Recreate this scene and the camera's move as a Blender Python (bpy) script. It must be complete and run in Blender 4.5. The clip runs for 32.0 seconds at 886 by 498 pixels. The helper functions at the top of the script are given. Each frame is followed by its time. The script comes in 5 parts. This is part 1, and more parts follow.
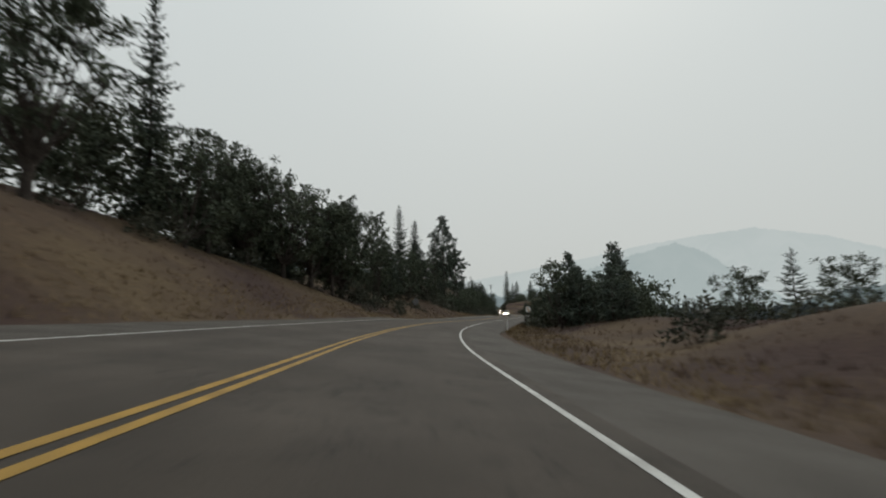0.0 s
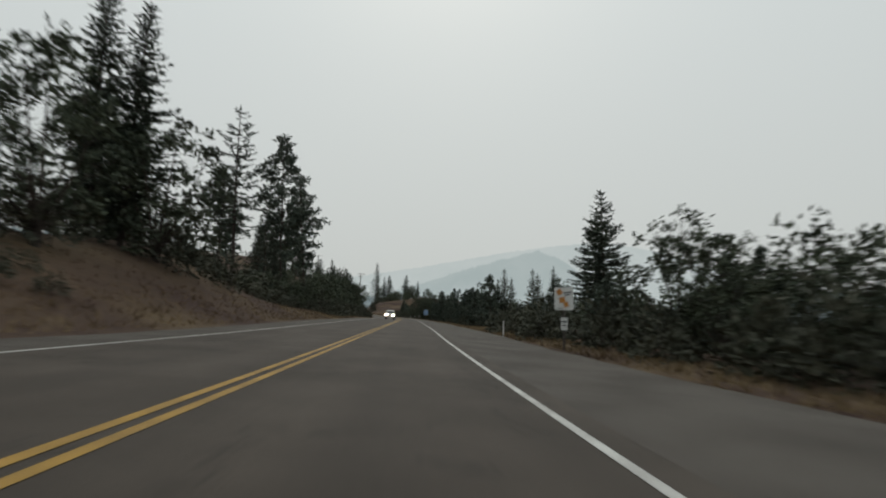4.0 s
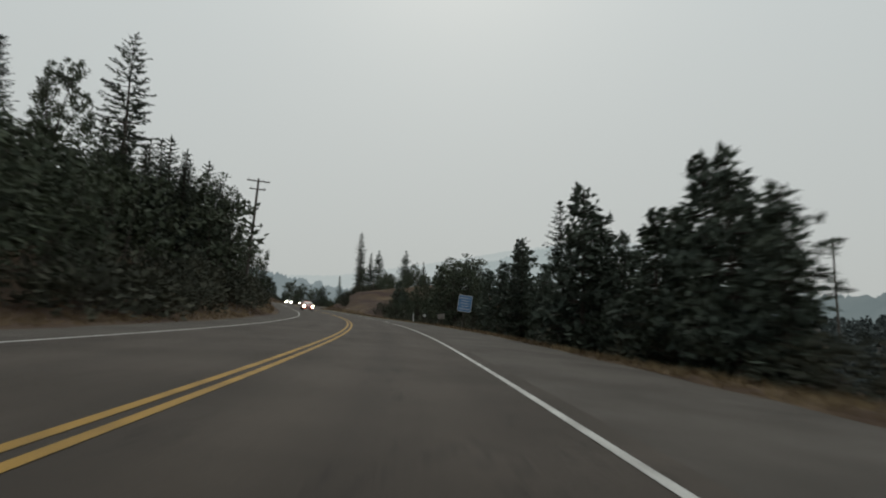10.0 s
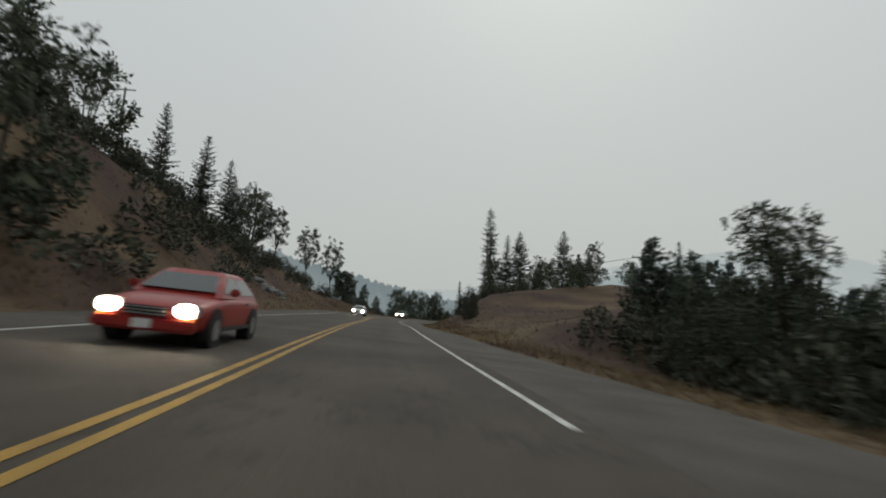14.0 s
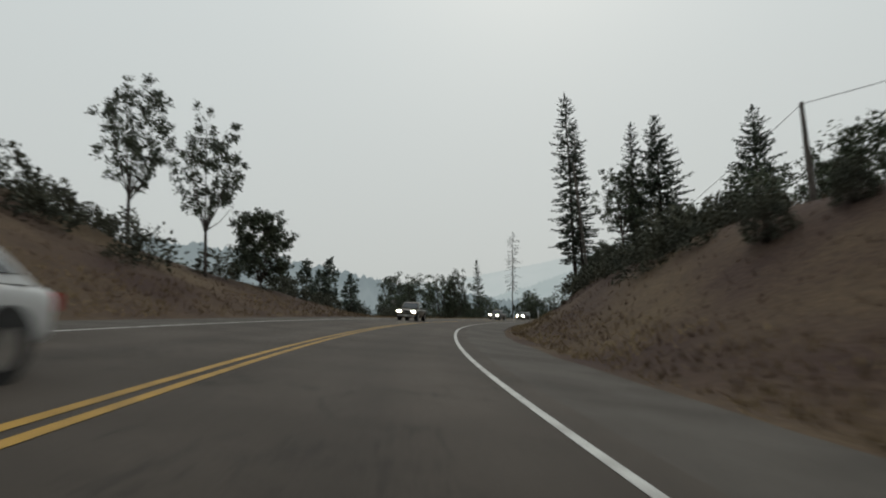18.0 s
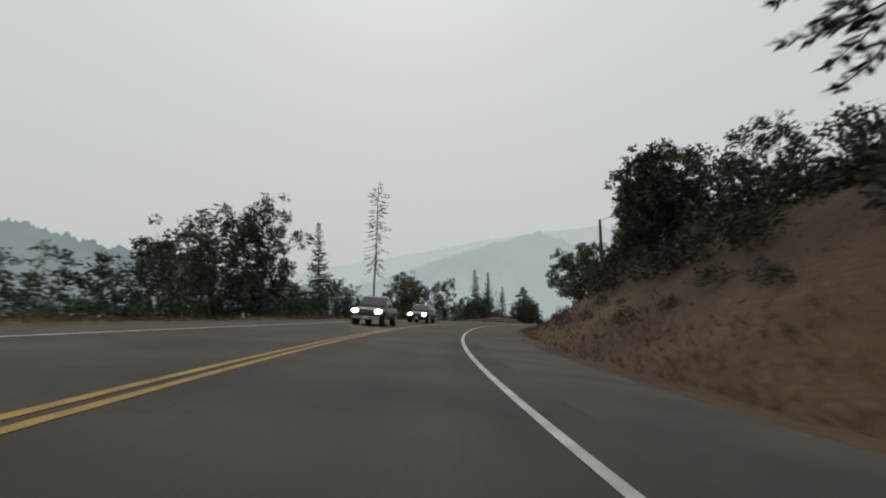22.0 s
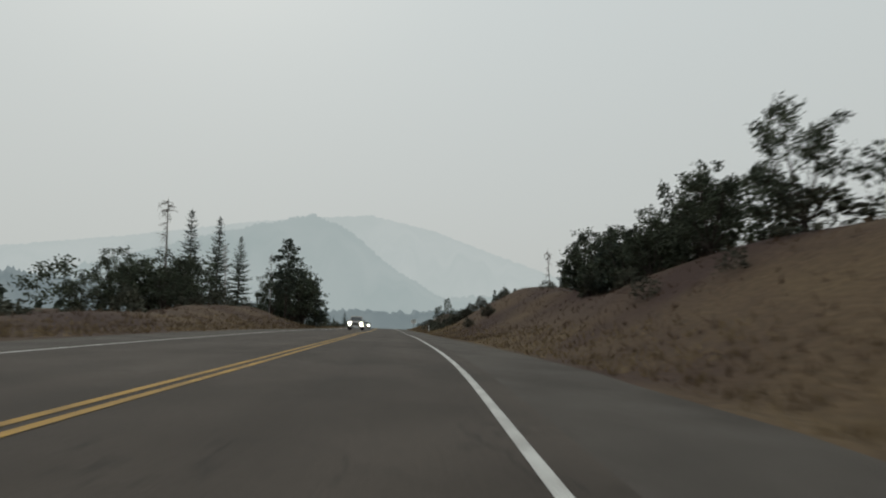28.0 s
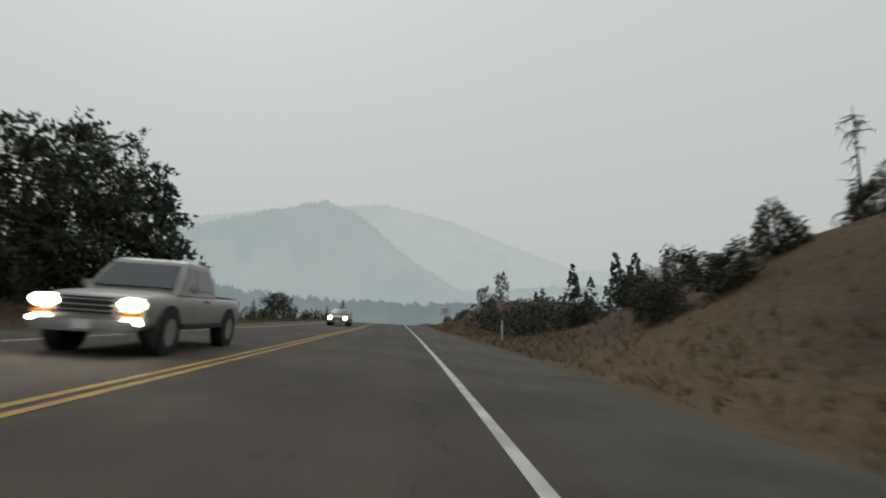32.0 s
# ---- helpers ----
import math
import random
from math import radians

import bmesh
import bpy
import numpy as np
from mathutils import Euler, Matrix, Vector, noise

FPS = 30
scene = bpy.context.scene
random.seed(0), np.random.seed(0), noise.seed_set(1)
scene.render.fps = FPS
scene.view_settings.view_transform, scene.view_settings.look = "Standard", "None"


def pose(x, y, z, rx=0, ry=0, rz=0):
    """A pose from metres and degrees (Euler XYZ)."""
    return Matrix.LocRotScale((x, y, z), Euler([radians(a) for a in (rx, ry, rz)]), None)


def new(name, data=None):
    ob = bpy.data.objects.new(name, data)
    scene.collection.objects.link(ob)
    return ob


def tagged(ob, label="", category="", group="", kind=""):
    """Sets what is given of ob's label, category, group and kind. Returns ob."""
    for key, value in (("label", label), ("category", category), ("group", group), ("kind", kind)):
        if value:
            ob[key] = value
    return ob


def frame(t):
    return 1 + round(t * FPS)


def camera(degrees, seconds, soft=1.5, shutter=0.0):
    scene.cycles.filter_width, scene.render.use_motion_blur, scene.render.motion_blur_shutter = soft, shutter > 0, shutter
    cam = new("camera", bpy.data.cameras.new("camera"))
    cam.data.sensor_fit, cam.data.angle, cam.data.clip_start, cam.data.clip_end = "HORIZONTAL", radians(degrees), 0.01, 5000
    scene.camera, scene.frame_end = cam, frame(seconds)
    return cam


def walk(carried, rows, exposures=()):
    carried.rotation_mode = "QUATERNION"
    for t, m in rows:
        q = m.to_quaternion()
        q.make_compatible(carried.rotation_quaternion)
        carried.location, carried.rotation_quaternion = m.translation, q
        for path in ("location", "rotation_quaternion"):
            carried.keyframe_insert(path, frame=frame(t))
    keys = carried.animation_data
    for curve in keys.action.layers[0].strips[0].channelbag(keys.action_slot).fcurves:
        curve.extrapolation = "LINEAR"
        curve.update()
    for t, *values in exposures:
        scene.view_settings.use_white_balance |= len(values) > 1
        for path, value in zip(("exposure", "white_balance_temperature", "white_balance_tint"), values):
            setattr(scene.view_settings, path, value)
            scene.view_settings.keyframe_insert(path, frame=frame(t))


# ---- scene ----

# ---------------------------------------------------------------- camera
cam = camera(80.0, 32.0, soft=2.0, shutter=0.5)
# seconds, x, y, z, pitch, roll, yaw
PATH = [
    (0.0, 0.46, -0.02, -0.00, 7.54, -0.67, -4.51),
    (0.5, 0.51, 9.91, 0.05, 7.35, -0.70, -6.94),
    (1.0, 0.98, 19.80, 0.08, 7.57, -0.32, -9.39),
    (1.5, 1.92, 29.65, 0.12, 7.43, -0.04, -11.40),
    (2.0, 3.23, 39.49, 0.17, 7.64, -0.48, -13.46),
    (2.5, 4.87, 49.32, 0.22, 7.64, -0.24, -15.51),
    (3.0, 6.84, 59.13, 0.29, 7.64, 0.57, -17.27),
    (3.5, 9.12, 68.91, 0.43, 8.00, 0.42, -18.31),
    (4.0, 11.56, 78.67, 0.58, 7.74, 0.84, -19.17),
    (4.5, 14.22, 88.44, 0.66, 7.58, 1.70, -19.90),
    (5.0, 17.01, 98.22, 0.74, 7.85, 0.90, -20.67),
    (5.5, 19.94, 108.03, 0.84, 7.86, 0.40, -21.09),
    (6.0, 22.92, 117.91, 0.93, 7.82, -0.00, -21.08),
    (6.5, 25.88, 127.87, 1.01, 7.50, -0.47, -20.74),
    (7.0, 28.82, 137.93, 1.08, 7.41, -0.65, -20.46),
    (7.5, 31.65, 148.08, 1.17, 7.45, -0.92, -20.31),
    (8.0, 34.47, 158.28, 1.25, 7.34, -0.86, -20.27),
    (8.5, 37.36, 168.47, 1.34, 7.83, 0.22, -19.92),
    (9.0, 40.16, 178.63, 1.41, 7.56, 1.39, -19.49),
    (9.5, 42.85, 188.75, 1.45, 7.38, 1.61, -19.20),
    (10.0, 45.43, 198.74, 1.49, 7.76, 1.70, -18.95),
    (10.5, 47.98, 208.57, 1.58, 8.14, 2.12, -18.18),
    (11.0, 50.32, 218.36, 1.70, 8.07, 1.83, -16.81),
    (11.5, 52.40, 228.21, 1.85, 8.23, 1.92, -14.62),
    (12.0, 54.07, 238.19, 2.03, 8.25, 1.96, -12.01),
    (12.5, 55.22, 248.28, 2.23, 8.51, 2.23, -10.01),
    (13.0, 56.07, 258.34, 2.46, 8.66, 2.58, -8.53),
    (13.5, 56.65, 268.25, 2.71, 8.68, 2.36, -7.22),
    (14.0, 57.00, 277.98, 3.00, 8.94, 2.55, -5.90),
    (14.5, 57.03, 287.54, 3.32, 9.46, 1.90, -4.64),
    (15.0, 57.00, 296.95, 3.65, 8.43, 1.59, -5.21),
    (15.5, 57.07, 306.24, 3.93, 8.34, 1.45, -5.61),
    (16.0, 57.13, 315.41, 4.21, 8.33, 1.43, -5.15),
    (16.5, 57.09, 324.48, 4.47, 8.81, 1.52, -4.41),
    (17.0, 57.07, 333.43, 4.73, 8.48, 0.66, -5.16),
    (17.5, 57.22, 342.23, 4.96, 8.65, -0.27, -6.18),
    (18.0, 57.53, 350.84, 5.18, 8.21, -1.33, -7.28),
    (18.5, 57.99, 359.28, 5.38, 7.91, -1.85, -9.25),
    (19.0, 58.75, 367.54, 5.57, 7.97, -1.72, -11.76),
    (19.5, 59.92, 375.66, 5.75, 7.93, -1.35, -14.35),
    (20.0, 61.42, 383.70, 5.91, 7.59, -1.46, -16.62),
    (20.5, 63.22, 391.65, 6.04, 7.64, -1.37, -18.77),
    (21.0, 65.24, 399.52, 6.14, 7.55, -1.46, -19.84),
    (21.5, 67.42, 407.29, 6.21, 7.38, -0.89, -21.40),
    (22.0, 69.87, 414.91, 6.26, 7.57, -0.57, -24.30),
    (22.5, 72.62, 422.31, 6.35, 7.44, -0.80, -27.15),
    (23.0, 75.67, 429.43, 6.41, 7.15, -0.63, -29.86),
    (23.5, 79.03, 436.16, 6.43, 7.20, -0.77, -32.45),
    (24.0, 82.54, 442.50, 6.44, 7.10, -0.78, -34.74),
    (24.5, 86.13, 448.57, 6.47, 7.04, -0.42, -37.00),
    (25.0, 89.87, 454.41, 6.51, 6.92, -0.56, -38.49),
    (25.5, 93.72, 460.17, 6.50, 6.70, 0.34, -40.05),
    (26.0, 97.81, 465.82, 6.49, 6.54, 0.06, -42.38),
    (26.5, 102.26, 471.27, 6.49, 6.79, 0.03, -44.38),
    (27.0, 106.99, 476.60, 6.48, 6.69, -0.14, -47.02),
    (27.5, 112.01, 481.83, 6.43, 6.55, -0.22, -48.64),
    (28.0, 117.17, 487.04, 6.36, 6.32, -0.27, -48.74),
    (28.5, 122.35, 492.36, 6.23, 5.42, -0.32, -48.01),
    (29.0, 127.58, 497.73, 6.06, 5.49, 0.22, -48.29),
    (29.5, 132.81, 503.19, 5.83, 5.48, 0.50, -48.23),
    (30.0, 138.00, 508.63, 5.58, 5.54, 0.84, -48.09),
    (30.5, 143.12, 513.95, 5.35, 5.28, 0.82, -47.92),
    (31.0, 148.08, 519.13, 5.10, 5.47, 1.12, -47.79),
    (31.5, 152.85, 524.13, 4.83, 5.51, 1.12, -47.58),
    (32.0, 157.48, 529.05, 4.55, 5.61, 0.71, -47.02),
]
walk(cam, [(t, pose(x, y, z, 90 + p, 0, w) @ pose(0, 0, 0, 0, 0, r)) for t, x, y, z, p, r, w in PATH],
     [(0, 0.13), (7.1, 0.13), (7.8, -0.02), (10.3, -0.02), (10.9, 0.13), (12.2, 0.13), (12.9, -0.02), (17.2, -0.02), (17.9, 0.11), (25.5, 0.1), (28.5, 0.05), (32, 0.04)])

# ---------------------------------------------------------------- light: smoky overcast daylight
world = bpy.data.worlds.new("smoky_sky")
scene.world = world
world.use_nodes = True
wn, wl = world.node_tree.nodes, world.node_tree.links
wn.clear()
w_out = wn.new("ShaderNodeOutputWorld")
w_bg = wn.new("ShaderNodeBackground")
w_sky = wn.new("ShaderNodeTexSky")
w_sky.sky_type, w_sky.sun_disc = "NISHITA", False
w_sky.sun_elevation, w_sky.sun_rotation = radians(48), radians(20)
w_sky.air_density, w_sky.dust_density = 1.0, 8.0
w_scale = wn.new("ShaderNodeMix")
w_scale.data_type, w_scale.blend_type = "RGBA", "MIX"
w_scale.inputs[0].default_value = 0.97
w_scale.inputs[7].default_value = (5.35, 5.62, 5.52, 1)
w_bg.inputs["Strength"].default_value = 0.1
wl.new(w_sky.outputs[0], w_scale.inputs[6])
w_co, w_sep, w_up = wn.new("ShaderNodeTexCoord"), wn.new("ShaderNodeSeparateXYZ"), wn.new("ShaderNodeMapRange")
w_up.inputs[1].default_value, w_up.inputs[2].default_value = 0.0, 0.9
w_lift = wn.new("ShaderNodeMix")
w_lift.data_type, w_lift.blend_type = "RGBA", "MULTIPLY"
w_lift.inputs[0].default_value = 1.0
wl.new(w_co.outputs["Generated"], w_sep.inputs[0])
wl.new(w_sep.outputs[2], w_up.inputs[0])
w_tint = wn.new("ShaderNodeMix")
w_tint.data_type = "RGBA"
w_tint.inputs[6].default_value, w_tint.inputs[7].default_value = (0.925, 0.92, 0.905, 1), (1.15, 1.195, 1.225, 1)
w_up.inputs[3].default_value, w_up.inputs[4].default_value = 0.0, 1.0
wl.new(w_up.outputs[0], w_tint.inputs[0])
wl.new(w_scale.outputs[2], w_lift.inputs[6])
wl.new(w_tint.outputs[2], w_lift.inputs[7])
wl.new(w_lift.outputs[2], w_bg.inputs[0])
wl.new(w_bg.outputs[0], w_out.inputs[0])
sun = new("sun", bpy.data.lights.new("sun", "SUN"))
sun.data.energy, sun.data.angle, sun.data.color = 0.5, radians(25), (1, 0.93, 0.84)
sun.rotation_euler = Euler((radians(42), 0, radians(160)))

# ---------------------------------------------------------------- materials
def rgba(c):
    return (*c, 1)


def surface(name, base, second, rough=0.9, scale=3.0, fine=40.0, bump=0.3, fine_mix=0.25, metal=0.0, spec=0.3, third=None, island=0.0):
    """A procedural surface: two colours mixed by coarse noise, darkened and lifted by fine grain, with relief."""
    m = bpy.data.materials.new(name)
    m.use_nodes = True
    n, k = m.node_tree.nodes, m.node_tree.links
    b = n["Principled BSDF"]
    co = n.new("ShaderNodeTexCoord")
    a = n.new("ShaderNodeTexNoise")
    a.inputs["Scale"].default_value, a.inputs["Detail"].default_value = scale, 5
    f = n.new("ShaderNodeTexNoise")
    f.inputs["Scale"].default_value, f.inputs["Detail"].default_value = fine, 3
    for q in (a, f):
        k.new(co.outputs["Object"], q.inputs["Vector"])
    r = n.new("ShaderNodeValToRGB")
    r.color_ramp.elements[0].position, r.color_ramp.elements[1].position = 0.36, 0.64
    r.color_ramp.elements[0].color, r.color_ramp.elements[1].color = rgba(base), rgba(second)
    if third:
        e = r.color_ramp.elements.new(0.5)
        e.color = rgba(third)
    k.new(a.outputs[0], r.inputs[0])
    g = n.new("ShaderNodeMapRange")
    g.inputs[1].default_value, g.inputs[2].default_value = 0.25, 0.75
    g.inputs[3].default_value, g.inputs[4].default_value = 1 - fine_mix * 1.6, 1 + fine_mix * 1.6
    k.new(f.outputs[0], g.inputs[0])
    v = n.new("ShaderNodeMix")
    v.data_type, v.blend_type = "RGBA", "MULTIPLY"
    v.inputs[0].default_value = 1
    k.new(r.outputs[0], v.inputs[6])
    k.new(g.outputs[0], v.inputs[7])
    last = v.outputs[2]
    if island:
        o = n.new("ShaderNodeObjectInfo")
        ge = n.new("ShaderNodeNewGeometry")
        s = n.new("ShaderNodeMath")
        s.operation = "ADD"
        k.new(o.outputs["Random"], s.inputs[0])
        k.new(ge.outputs["Random Per Island"], s.inputs[1])
        h = n.new("ShaderNodeMapRange")
        h.inputs[2].default_value = 2
        h.inputs[3].default_value, h.inputs[4].default_value = 1 - island, 1 + island
        k.new(s.outputs[0], h.inputs[0])
        u = n.new("ShaderNodeMix")
        u.data_type, u.blend_type = "RGBA", "MULTIPLY"
        u.inputs[0].default_value = 1
        k.new(last, u.inputs[6])
        k.new(h.outputs[0], u.inputs[7])
        last = u.outputs[2]
    k.new(last, b.inputs["Base Color"])
    b.inputs["Roughness"].default_value, b.inputs["Metallic"].default_value = rough, metal
    b.inputs["Specular IOR Level"].default_value = spec
    if bump:
        p = n.new("ShaderNodeBump")
        p.inputs["Strength"].default_value, p.inputs["Distance"].default_value = bump, 0.05
        k.new(f.outputs[0], p.inputs["Height"])
        k.new(p.outputs[0], b.inputs["Normal"])
    return m


def glow(name, colour, strength):
    m = bpy.data.materials.new(name)
    m.use_nodes = True
    b = m.node_tree.nodes["Principled BSDF"]
    b.inputs["Base Color"].default_value = rgba(colour)
    b.inputs["Emission Color"].default_value = rgba(colour)
    b.inputs["Emission Strength"].default_value = strength
    return m


M_ASPHALT = surface("worn_asphalt", (0.045, 0.036, 0.028), (0.07, 0.057, 0.046), 0.85, 0.35, 60, 0.25, 0.3)


def wheel_paths(m):
    """Lighter wheel tracks, a dark oil strip and tar-sealed cracks along the lanes."""
    n, k = m.node_tree.nodes, m.node_tree.links
    b = n["Principled BSDF"]
    base = b.inputs["Base Color"].links[0].from_socket
    uv, sep = n.new("ShaderNodeUVMap"), n.new("ShaderNodeSeparateXYZ")
    uv.uv_map = "along"
    k.new(uv.outputs[0], sep.inputs[0])

    def calc(op, a, c):
        q = n.new("ShaderNodeMath")
        q.operation = op
        for i, w in enumerate((a, c)):
            if isinstance(w, float):
                q.inputs[i].default_value = w
            else:
                k.new(w, q.inputs[i])
        return q.outputs[0]

    across = calc("SUBTRACT", calc("ABSOLUTE", sep.outputs[1], 0.0), 2.0)
    track = calc("COSINE", calc("MULTIPLY", across, 3.6), 0.0)
    stretch = n.new("ShaderNodeMapping")
    stretch.inputs["Scale"].default_value = (0.05, 1.3, 1)
    k.new(uv.outputs[0], stretch.inputs["Vector"])
    streak = n.new("ShaderNodeTexNoise")
    streak.inputs["Scale"].default_value, streak.inputs["Detail"].default_value = 1.0, 6
    k.new(stretch.outputs[0], streak.inputs["Vector"])
    vor = n.new("ShaderNodeTexVoronoi")
    vor.feature = "DISTANCE_TO_EDGE"
    vor.inputs["Scale"].default_value = 0.16
    warp = n.new("ShaderNodeTexNoise")
    warp.inputs["Scale"].default_value, warp.inputs["Detail"].default_value = 0.9, 4
    k.new(uv.outputs[0], warp.inputs["Vector"])
    scalev = n.new("ShaderNodeVectorMath")
    scalev.operation = "SCALE"
    scalev.inputs["Scale"].default_value = 5.0
    k.new(warp.outputs["Color"], scalev.inputs[0])
    addv = n.new("ShaderNodeVectorMath")
    addv.operation = "ADD"
    k.new(uv.outputs[0], addv.inputs[0])
    k.new(scalev.outputs[0], addv.inputs[1])
    k.new(addv.outputs[0], vor.inputs["Vector"])
    crack = n.new("ShaderNodeMapRange")
    crack.inputs[1].default_value, crack.inputs[2].default_value = 0.004, 0.012
    crack.inputs[3].default_value, crack.inputs[4].default_value = 0.62, 1.0
    k.new(vor.outputs["Distance"], crack.inputs[0])
    tone = calc("ADD", calc("MULTIPLY", track, -0.07), calc("ADD", calc("MULTIPLY", streak.outputs[0], 0.5), 0.75))
    tone = calc("MULTIPLY", tone, crack.outputs[0])
    v = n.new("ShaderNodeMix")
    v.data_type, v.blend_type = "RGBA", "MULTIPLY"
    v.inputs[0].default_value = 1
    k.new(base, v.inputs[6])
    k.new(tone, v.inputs[7])
    k.new(v.outputs[2], b.inputs["Base Color"])


wheel_paths(M_ASPHALT)
M_SHOULDER = surface("shoulder_asphalt", (0.058, 0.05, 0.042), (0.09, 0.079, 0.068), 0.9, 0.5, 60, 0.3, 0.3)
M_CRACK = surface("tarred_crack", (0.02, 0.018, 0.016), (0.03, 0.027, 0.025), 0.8, 2, 40, 0.1, 0.2)
M_WEATHERED = surface("weathered_board", (0.14, 0.125, 0.11), (0.24, 0.22, 0.2), 0.8, 2, 20, 0.1, 0.2)
M_WHITE = surface("white_road_paint", (0.56, 0.56, 0.53), (0.36, 0.35, 0.33), 0.7, 2.5, 50, 0.1, 0.2)
M_YELLOW = surface("yellow_road_paint", (0.4, 0.235, 0.045), (0.25, 0.15, 0.035), 0.7, 2.5, 50, 0.1, 0.2)
M_GROUND = surface("dry_grass_ground", (0.044, 0.024, 0.0185), (0.104, 0.071, 0.039), 1.0, 0.11, 5.0, 0.6, 0.2, third=(0.068, 0.043, 0.027))
M_BARK = surface("bark", (0.04, 0.032, 0.027), (0.07, 0.058, 0.049), 1.0, 2.0, 14, 0.8, 0.4)
M_GREYBARK = surface("dead_grey_bark", (0.2, 0.185, 0.17), (0.3, 0.28, 0.26), 1.0, 2.0, 14, 0.6, 0.3)
M_NEEDLE = surface("conifer_needles", (0.05, 0.063, 0.052), (0.086, 0.102, 0.078), 0.85, 0.6, 9, 0, 0.25, island=0.3, spec=0.15)
# distance haze painted into the base colour: a bluish grey foliage for the valley
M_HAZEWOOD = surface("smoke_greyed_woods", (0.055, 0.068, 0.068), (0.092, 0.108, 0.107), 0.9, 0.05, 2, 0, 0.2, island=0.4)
M_LEAF = surface("oak_leaves", (0.049, 0.06, 0.043), (0.084, 0.097, 0.063), 0.85, 0.7, 9, 0, 0.25, island=0.3, spec=0.15)
M_BUSH = surface("brush_leaves", (0.048, 0.052, 0.04), (0.084, 0.084, 0.06), 0.85, 0.8, 9, 0, 0.25, island=0.3, spec=0.15)
M_PALELEAF = surface("pale_oak_leaves", (0.07, 0.095, 0.06), (0.11, 0.14, 0.085), 0.8, 0.7, 9, 0, 0.3, island=0.4)
M_GRASS = surface("dry_grass_blades", (0.062, 0.035, 0.026), (0.115, 0.074, 0.045), 0.95, 0.12, 9, 0, 0.2, island=0.22)
M_VERGE = surface("pale_verge_grass", (0.11, 0.075, 0.042), (0.23, 0.168, 0.09), 0.95, 0.2, 9, 0, 0.2, island=0.25)
M_POLE = surface("weathered_wood_pole", (0.07, 0.06, 0.052), (0.115, 0.1, 0.088), 0.95, 1.5, 20, 0.4, 0.3)
M_METAL = surface("galvanised_metal", (0.35, 0.35, 0.35), (0.45, 0.45, 0.45), 0.5, 4, 40, 0.05, 0.1, metal=0.7)
M_SIGNWHITE = surface("white_sign_sheet", (0.7, 0.7, 0.68), (0.62, 0.62, 0.6), 0.5, 2, 30, 0, 0.05)
M_ROCK = surface("grey_rock", (0.11, 0.115, 0.12), (0.24, 0.235, 0.225), 0.95, 1.2, 12, 0.8, 0.35)
M_SIGNBLUE = surface("blue_sign_sheet", (0.09, 0.2, 0.38), (0.12, 0.24, 0.43), 0.5, 2, 30, 0, 0.05)
M_ORANGE = surface("orange_sign_print", (0.55, 0.24, 0.05), (0.45, 0.2, 0.06), 0.6, 3, 30, 0, 0.1)
M_DARKPRINT = surface("dark_sign_print", (0.04, 0.04, 0.05), (0.06, 0.06, 0.07), 0.6, 3, 30, 0, 0.1)
M_REDPRINT = surface("red_reflector", (0.45, 0.03, 0.03), (0.35, 0.03, 0.03), 0.4, 3, 30, 0, 0.1)
M_SIGNBACK = surface("aluminium_sign_back", (0.16, 0.16, 0.16), (0.22, 0.22, 0.22), 0.6, 3, 30, 0, 0.1, metal=0.4)
M_TYRE = surface("tyre_rubber", (0.02, 0.02, 0.02), (0.03, 0.03, 0.03), 0.9, 6, 40, 0.1, 0.2)
M_GLASS = surface("tinted_car_glass", (0.03, 0.035, 0.04), (0.035, 0.04, 0.045), 0.08, 2, 10, 0, 0.02, spec=0.8)
M_PLASTIC = surface("black_plastic_trim", (0.03, 0.03, 0.03), (0.045, 0.045, 0.045), 0.6, 5, 40, 0, 0.1)
M_RIM = surface("alloy_rim", (0.4, 0.4, 0.4), (0.5, 0.5, 0.5), 0.35, 5, 40, 0, 0.1, metal=0.8)
M_LAMP = glow("lit_headlamp", (1.0, 0.88, 0.66), 60)
M_WIRE = surface("cable_black", (0.03, 0.03, 0.03), (0.05, 0.05, 0.05), 0.8, 4, 30, 0, 0.1)

# ---------------------------------------------------------------- the plan: road line and land
CENTRE = [
    (-35.79, -1459.63, -0.70), (-3.60, -60.00, -0.72), (-3.14, -40.01, -0.73), (-2.62, -20.01, -0.74), (-2.04, -8.02, -0.76), (-1.59, 5.97, -0.74), (-1.07, 19.95, -0.67),
    (0.19, 33.88, -0.57), (2.18, 47.74, -0.46), (4.95, 61.47, -0.37), (8.30, 75.06, -0.32), (11.99, 88.57, -0.27), (15.79, 102.04, -0.16),
    (19.68, 115.49, -0.01), (23.56, 128.94, 0.13), (27.39, 142.41, 0.25), (31.18, 155.89, 0.39), (35.01, 169.35, 0.53), (38.82, 182.82, 0.60),
    (42.50, 196.33, 0.63), (46.07, 209.86, 0.72), (49.24, 223.49, 0.88), (51.71, 237.27, 1.11), (53.45, 251.18, 1.38), (54.52, 265.15, 1.71),
]
